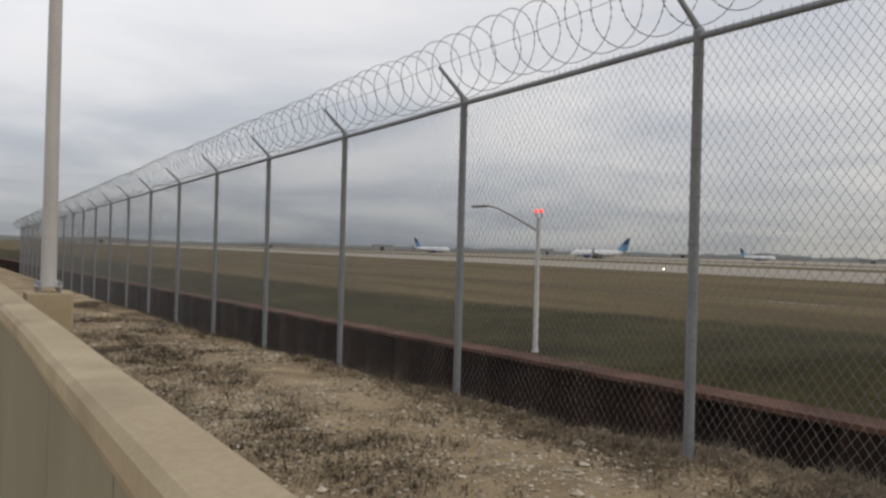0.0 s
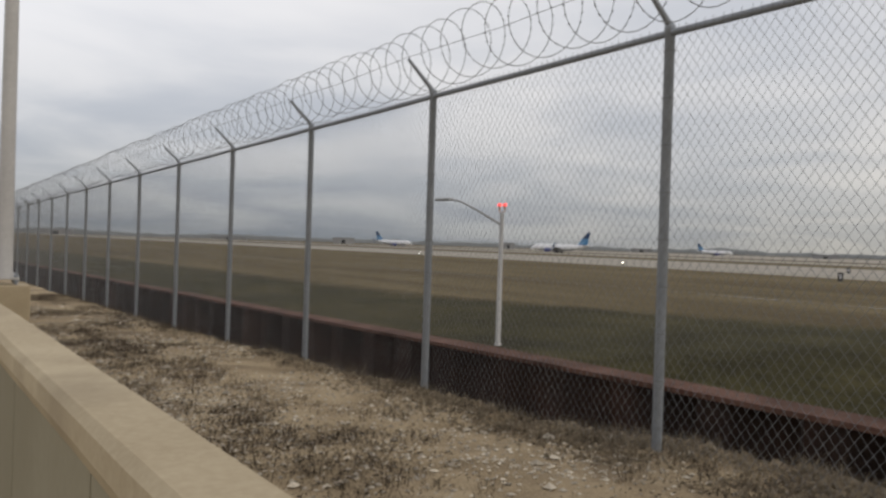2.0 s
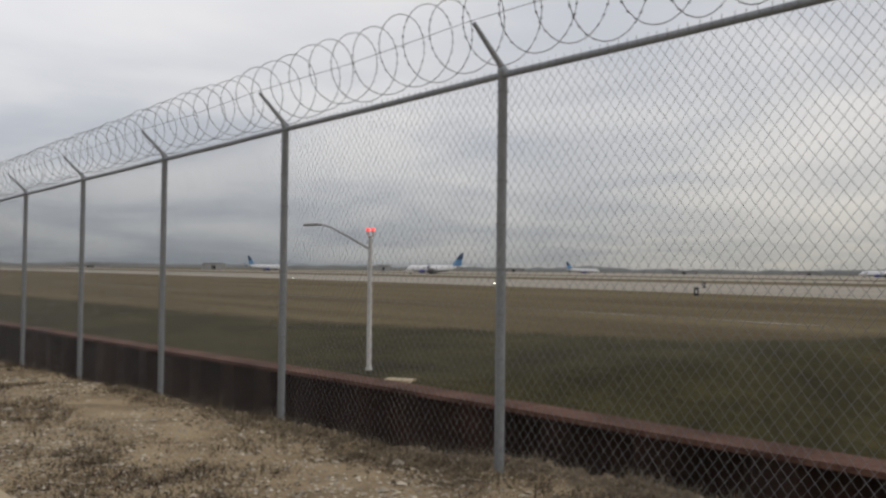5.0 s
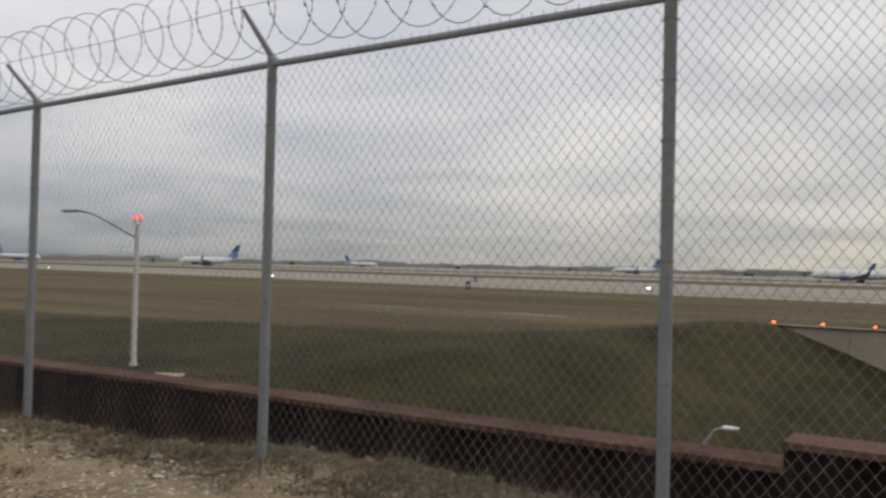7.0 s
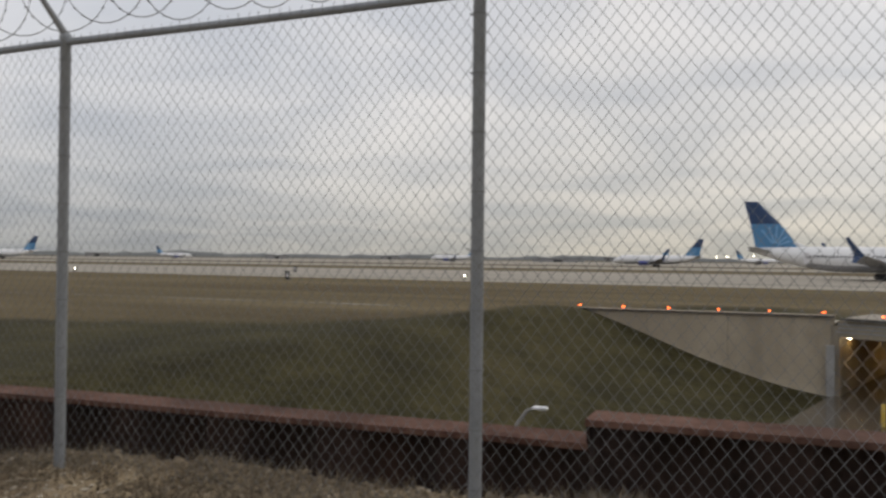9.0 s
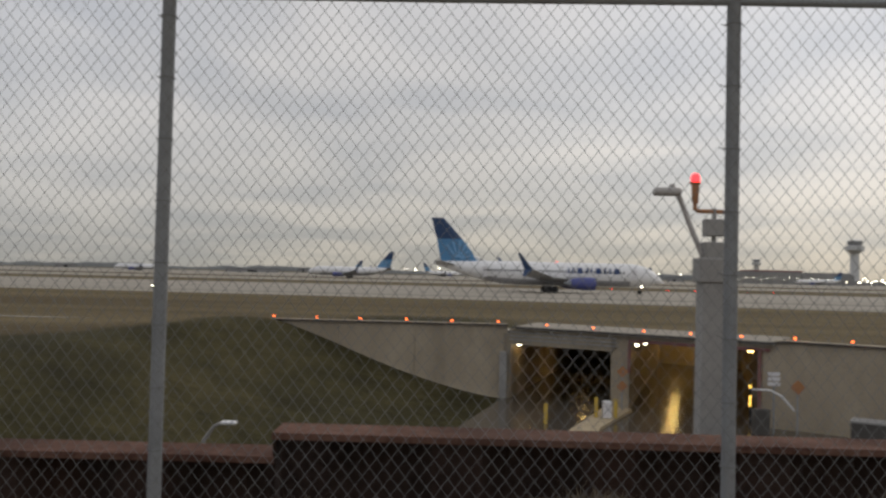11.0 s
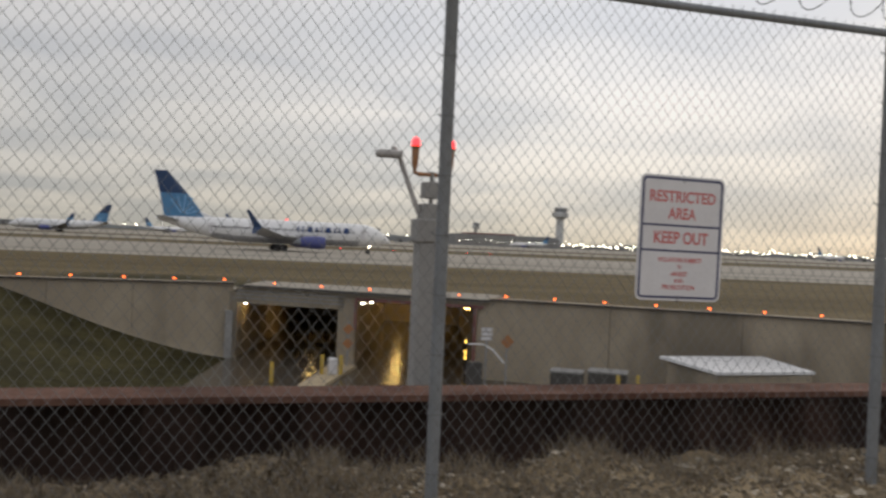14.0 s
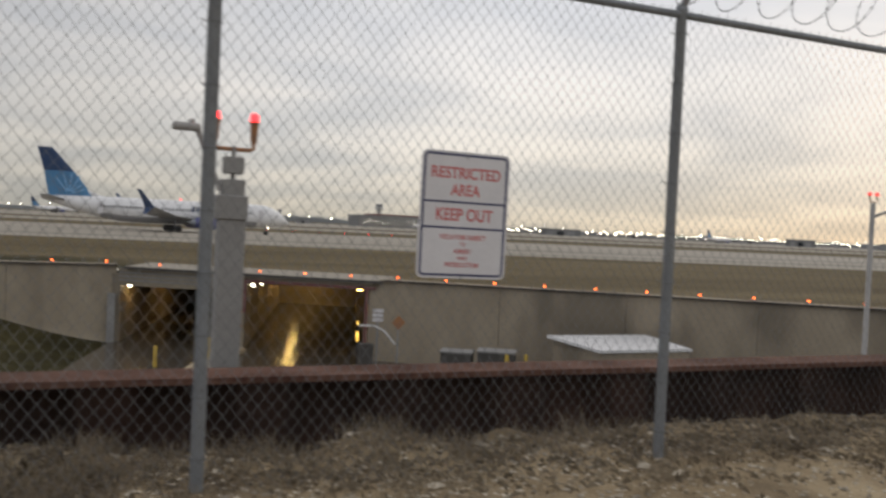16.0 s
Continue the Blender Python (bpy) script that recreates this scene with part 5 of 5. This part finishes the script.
def build_floodlight(x, y, h, size=1.0):
    ob = thing("apron_floodlight", "far apron floodlight mast with a bright lamp", "floodlight", Matrix.Translation((x, y, G)), "floodlights round the apron")
    bm = bmesh.new()
    lathe(bm, [(0.35, 0), (0.2, h)], sides=6)
    part("mast", bm, M_FARGREY, ob)
    bm = bmesh.new()
    k = (0.36 + y * 0.0004) * size
    box(bm, (-1.6 * k, -0.4, h), (1.6 * k, 0.4, h + 1.5 * k), 0.3)
    part("lamp", bm, M_WHITE_LAMP, ob)


rng = random.Random(21)
for i in range(46):
    a = radians(-7 + 1.25 * i + rng.uniform(-0.5, 0.5))
    d = rng.uniform(900, 1150)
    build_floodlight(3.9 + d * math.sin(a), d * math.cos(a), rng.uniform(4.5, 9.0), 0.6)

for i in range(120):
    a = radians(24 + 0.27 * i + rng.uniform(-0.12, 0.12))
    d = rng.uniform(1180, 1320)
    build_floodlight(3.9 + d * math.sin(a), d * math.cos(a), rng.uniform(3.0, 7.5), rng.uniform(0.5, 0.95))

rng = random.Random(5)
for i in range(46):
    a = radians(-82 + 3.2 * i + rng.uniform(-1.2, 1.2))
    d = rng.uniform(880, 1500)
    if a < -0.3 and i % 3:
        continue
    w, h = rng.uniform(14, 55), rng.uniform(3, 7)
    ob = thing("hangar", "low grey hangar building at the far edge of the field", "building", pose(3.9 + d * math.sin(a), d * math.cos(a), G, 0, 0, -math.degrees(a)), "far buildings round the airfield")
    bm = bmesh.new()
    box(bm, (-w / 2, -8, 0), (w / 2, 8, h), 0.3)
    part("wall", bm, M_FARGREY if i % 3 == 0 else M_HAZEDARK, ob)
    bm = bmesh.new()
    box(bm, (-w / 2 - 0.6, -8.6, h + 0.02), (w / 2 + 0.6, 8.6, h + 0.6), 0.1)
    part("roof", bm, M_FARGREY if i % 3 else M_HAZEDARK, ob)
    for k in range(3):
        bm = bmesh.new()
        box(bm, (-w * 0.36 + k * w * 0.27, -8.2, 0.2), (-w * 0.36 + k * w * 0.27 + w * 0.17, -8.03, h * 0.7))
        part("door", bm, M_GLASS if k % 2 else M_FARGREY, ob)


def build_tree_line():
    verts, faces = [], []
    n = 420
    for i in range(n + 1):
        a = radians(-100 + 200 * i / n)
        d = 1900
        h = 9 + 7 * noise.noise((i * 0.09, 0, 0)) + 4 * noise.noise((i * 0.45, 3, 0)) + 2 * noise.noise((i * 1.7, 7, 0))
        for dd, z in ((0, 0), (8, h * 0.7), (24, h), (50, 0)):
            verts.append(((d + dd) * math.sin(a), (d + dd) * math.cos(a), G + max(z, 0) - 0.2))
    for i in range(n):
        for j in range(3):
            faces.append((i * 4 + j, i * 4 + j + 1, i * 4 + j + 5, i * 4 + j + 4))
    ob = mesh_from("far_woods", verts, faces, M_FARTREE, kind="stuff")
    tagged(ob, "dark distant line of woods on the horizon", "trees")


build_tree_line()

# ---- loose stones and dry weeds along the fence ----
def bare(x, y):
    """How bare and trodden the ground is, 0 to 1."""
    return max(math.exp(-((x - cx) / rx) ** 2 - ((y - cy) / ry) ** 2) for cx, cy, rx, ry in ((-0.6, -0.75, 1.5, 0.42), (-2.9, -0.95, 1.3, 0.30), (1.6, -0.9, 1.2, 0.4), (7.5, -0.7, 3.0, 0.5)))


def build_stones():
    rng = random.Random(11)
    verts, faces = [], []
    base_pts = [Vector(p) for p in ((1, 0, 0), (-1, 0, 0), (0, 1, 0), (0, -1, 0), (0, 0, 0.8), (0, 0, -0.6))]
    tri = [(0, 2, 4), (2, 1, 4), (1, 3, 4), (3, 0, 4), (2, 0, 5), (1, 2, 5), (3, 1, 5), (0, 3, 5)]
    n = 0
    while n < 28000:
        x = rng.uniform(-13, 10.5)
        y = rng.uniform(-3.0, 0.75)
        if y < parapet_y(x) + 0.05:
            continue
        dens = 0.5 + 0.9 * noise.noise((x * 0.8, y * 0.8, 2.0))
        if abs(x) > 7 and rng.random() < 0.3:
            continue
        if rng.random() > dens + (0.45 if x > 4.6 else 0.0):
            continue
        n += 1
        s = rng.choice((0.006, 0.008, 0.010, 0.012, 0.016)) * rng.uniform(0.7, 1.3)
        if rng.random() < 0.012:
            s *= rng.uniform(1.8, 3.2)
        a = rng.uniform(0, 6.3)
        z = gravel_z(x, y) + s * 0.25
        b = len(verts)
        ca, sa = math.cos(a), math.sin(a)
        sx, sy, sz = s * rng.uniform(0.8, 1.5), s * rng.uniform(0.7, 1.1), s * rng.uniform(0.5, 0.9)
        for p in base_pts:
            px, py, pz = p.x * sx + rng.uniform(-.2, .2) * s, p.y * sy + rng.uniform(-.2, .2) * s, p.z * sz
            verts.append((x + px * ca - py * sa, y + px * sa + py * ca, z + pz))
        faces += [tuple(b + i for i in t) for t in tri]
    ob = mesh_from("gravel_stones", verts, faces, M_STONE, kind="stuff")
    tagged(ob, "loose pale limestone chips scattered on the ground", "gravel")


def build_weeds():
    rng = random.Random(12)
    for mat, count, hmin, hmax, name, label, seed in ((M_DRYGRASS, 2100, 0.02, 0.075, "dry_weeds", "low dry brown weeds in tufts on the gravel", 1.0), (M_DEADWEED, 1700, 0.025, 0.10, "dead_weeds", "dark dead weed stalks on the gravel", 6.0)):
        verts, faces = [], []
        n = 0
        tries = 0
        while n < count and tries < 90000:
            tries += 1
            x = rng.uniform(-16, 10.5)
            y = rng.uniform(-3.1, 0.7)
            if y < parapet_y(x) + 0.06:
                continue
            if rng.random() < 1.15 * bare(x, y):
                continue
            clump = noise.noise((x * 0.55, y * 0.9, seed)) + 0.5 * noise.noise((x * 2.0, y * 2.0, seed))
            if x > 4.6 and rng.random() < 0.6:
                continue
            near_fence = 0.35 if y > -0.5 else 0.0
            if clump + near_fence < rng.uniform(0.0, 0.5):
                continue
            n += 1
            k = rng.randint(14, 34)
            z0 = gravel_z(x, y) - 0.01
            for _ in range(k):
                a = rng.uniform(0, 6.3)
                r = abs(rng.gauss(0, 0.085))
                bx, by = x + r * math.cos(a), y + r * math.sin(a)
                h = rng.uniform(hmin, hmax) * (0.75 if r > 0.08 else 1)
                lean = rng.uniform(0.3, 1.8)
                b2 = rng.uniform(0, 6.3)
                w = rng.uniform(0.001, 0.0026)
                dx, dy = math.cos(b2) * lean * h, math.sin(b2) * lean * h
                wx, wy = -math.sin(b2) * w, math.cos(b2) * w
                b = len(verts)
                verts += [(bx - wx, by - wy, z0), (bx + wx, by + wy, z0), (bx + dx * 0.4 + wx * 0.8, by + dy * 0.4 + wy * 0.8, z0 + h * 0.62),
                          (bx + dx * 0.4 - wx * 0.8, by + dy * 0.4 - wy * 0.8, z0 + h * 0.62), (bx + dx, by + dy, z0 + h * rng.uniform(0.75, 1.0))]
                faces += [(b, b + 1, b + 2, b + 3), (b + 3, b + 2, b + 4)]
        tagged(mesh_from(name, verts, faces, mat, kind="stuff"), label, "weeds")


build_stones()
build_weeds()


def build_litter():
    """Flat matted leaf litter caught on the ground, in ragged flakes."""
    rng = random.Random(31)
    verts, faces = [], []
    n = 0
    tries = 0
    while n < 26000 and tries < 300000:
        tries += 1
        x, y = rng.uniform(-15, 10.5), rng.uniform(-3.1, 0.7)
        if y < parapet_y(x) + 0.05:
            continue
        if rng.random() < 1.1 * bare(x, y):
            continue
        if noise.noise((x * 0.5, y * 0.8, 6.0)) + 0.6 * noise.noise((x * 1.7, y * 1.7, 4.0)) < rng.uniform(-0.1, 0.45):
            continue
        if x > 4.6 and rng.random() < 0.7:
            continue
        n += 1
        s = rng.uniform(0.006, 0.017)
        z = gravel_z(x, y) + rng.uniform(0.004, 0.016)
        a = rng.uniform(0, 6.3)
        b = len(verts)
        for i in range(4):
            t = a + i * math.tau / 4
            rr = s * (1.0 if i % 2 else rng.uniform(0.25, 0.5))
            verts.append((x + rr * math.cos(t), y + rr * math.sin(t), z + rng.uniform(-0.005, 0.007)))
        faces += [(b, b + 1, b + 2), (b, b + 2, b + 3)]
    tagged(mesh_from("leaf_litter", verts, faces, M_DEADWEED, kind="stuff"), "dark brown matted leaf litter on the gravel", "leaf litter")


build_litter()


def build_matted_grass():
    """Short flattened dead grass that covers the lip of ground under and behind the fence."""
    rng = random.Random(17)
    verts, faces = [], []
    n = 0
    while n < 38000:
        x = rng.uniform(-14, 11)
        y = rng.gauss(0.25, 0.32)
        if not -0.8 < y < 0.8:
            continue
        if noise.noise((x * 1.1, y * 1.6, 12.0)) < rng.uniform(-0.5, 0.25):
            continue
        if x > 4.6 and rng.random() < 0.55:
            continue
        n += 1
        z = gravel_z(x, y) - 0.006
        a = rng.uniform(0, 6.3)
        ln = rng.uniform(0.025, 0.085)
        h = rng.uniform(0.008, 0.045)
        w = rng.uniform(0.0015, 0.0035)
        dx, dy = math.cos(a), math.sin(a)
        b = len(verts)
        verts += [(x - dy * w, y + dx * w, z), (x + dy * w, y - dx * w, z), (x + dx * ln * 0.5, y + dy * ln * 0.5, z + h), (x + dx * ln, y + dy * ln, z + h * 0.6)]
        faces += [(b, b + 1, b + 2), (b + 1, b + 3, b + 2)]
    tagged(mesh_from("matted_grass", verts, faces, M_MATGRASS, kind="stuff"), "flattened grey-brown dead grass under the fence", "grass")


build_matted_grass()


def build_fringe():
    """Thin pale dry grass standing in uneven tufts along and behind the fence, against the steel wall."""
    rng = random.Random(23)
    verts, faces = [], []
    n = 0
    while n < 2600:
        x = rng.uniform(-16, 11)
        y = rng.uniform(0.02, 0.74) if rng.random() < 0.85 else rng.uniform(-0.5, 0.02)
        thick = noise.noise((x * 0.9, y * 1.2, 21.0)) + 0.6 * noise.noise((x * 3.1, y * 3.1, 5.0))
        if thick < rng.uniform(-0.4, 0.35) or (x > 6.6 and rng.random() < 0.6):
            continue
        n += 1
        z0 = gravel_z(x, y) - 0.01
        tall = rng.uniform(0.05, 0.16) * (1.0 + 0.6 * max(0.0, thick))
        for _ in range(rng.randint(9, 20)):
            a, q = rng.uniform(0, 6.3), abs(rng.gauss(0, 0.05))
            bx, by = x + q * math.cos(a), min(0.78, y + q * math.sin(a))
            h = tall * rng.uniform(0.45, 1.0)
            b2, lean = rng.uniform(0, 6.3), rng.uniform(0.1, 0.9)
            w = rng.uniform(0.0007, 0.0016)
            dx, dy = math.cos(b2) * lean * h, math.sin(b2) * lean * h
            b = len(verts)
            verts += [(bx - w, by, z0), (bx + w, by, z0), (bx + dx * 0.35 + w * 0.7, by + dy * 0.35, z0 + h * 0.6), (bx + dx * 0.35 - w * 0.7, by + dy * 0.35, z0 + h * 0.6), (bx + dx, by + dy, z0 + h)]
            faces += [(b, b + 1, b + 2, b + 3), (b + 3, b + 2, b + 4)]
    tagged(mesh_from("dry_grass", verts, faces, M_MATGRASS, kind="stuff"), "thin pale dry grass tufts against the steel wall", "grass")


build_fringe()
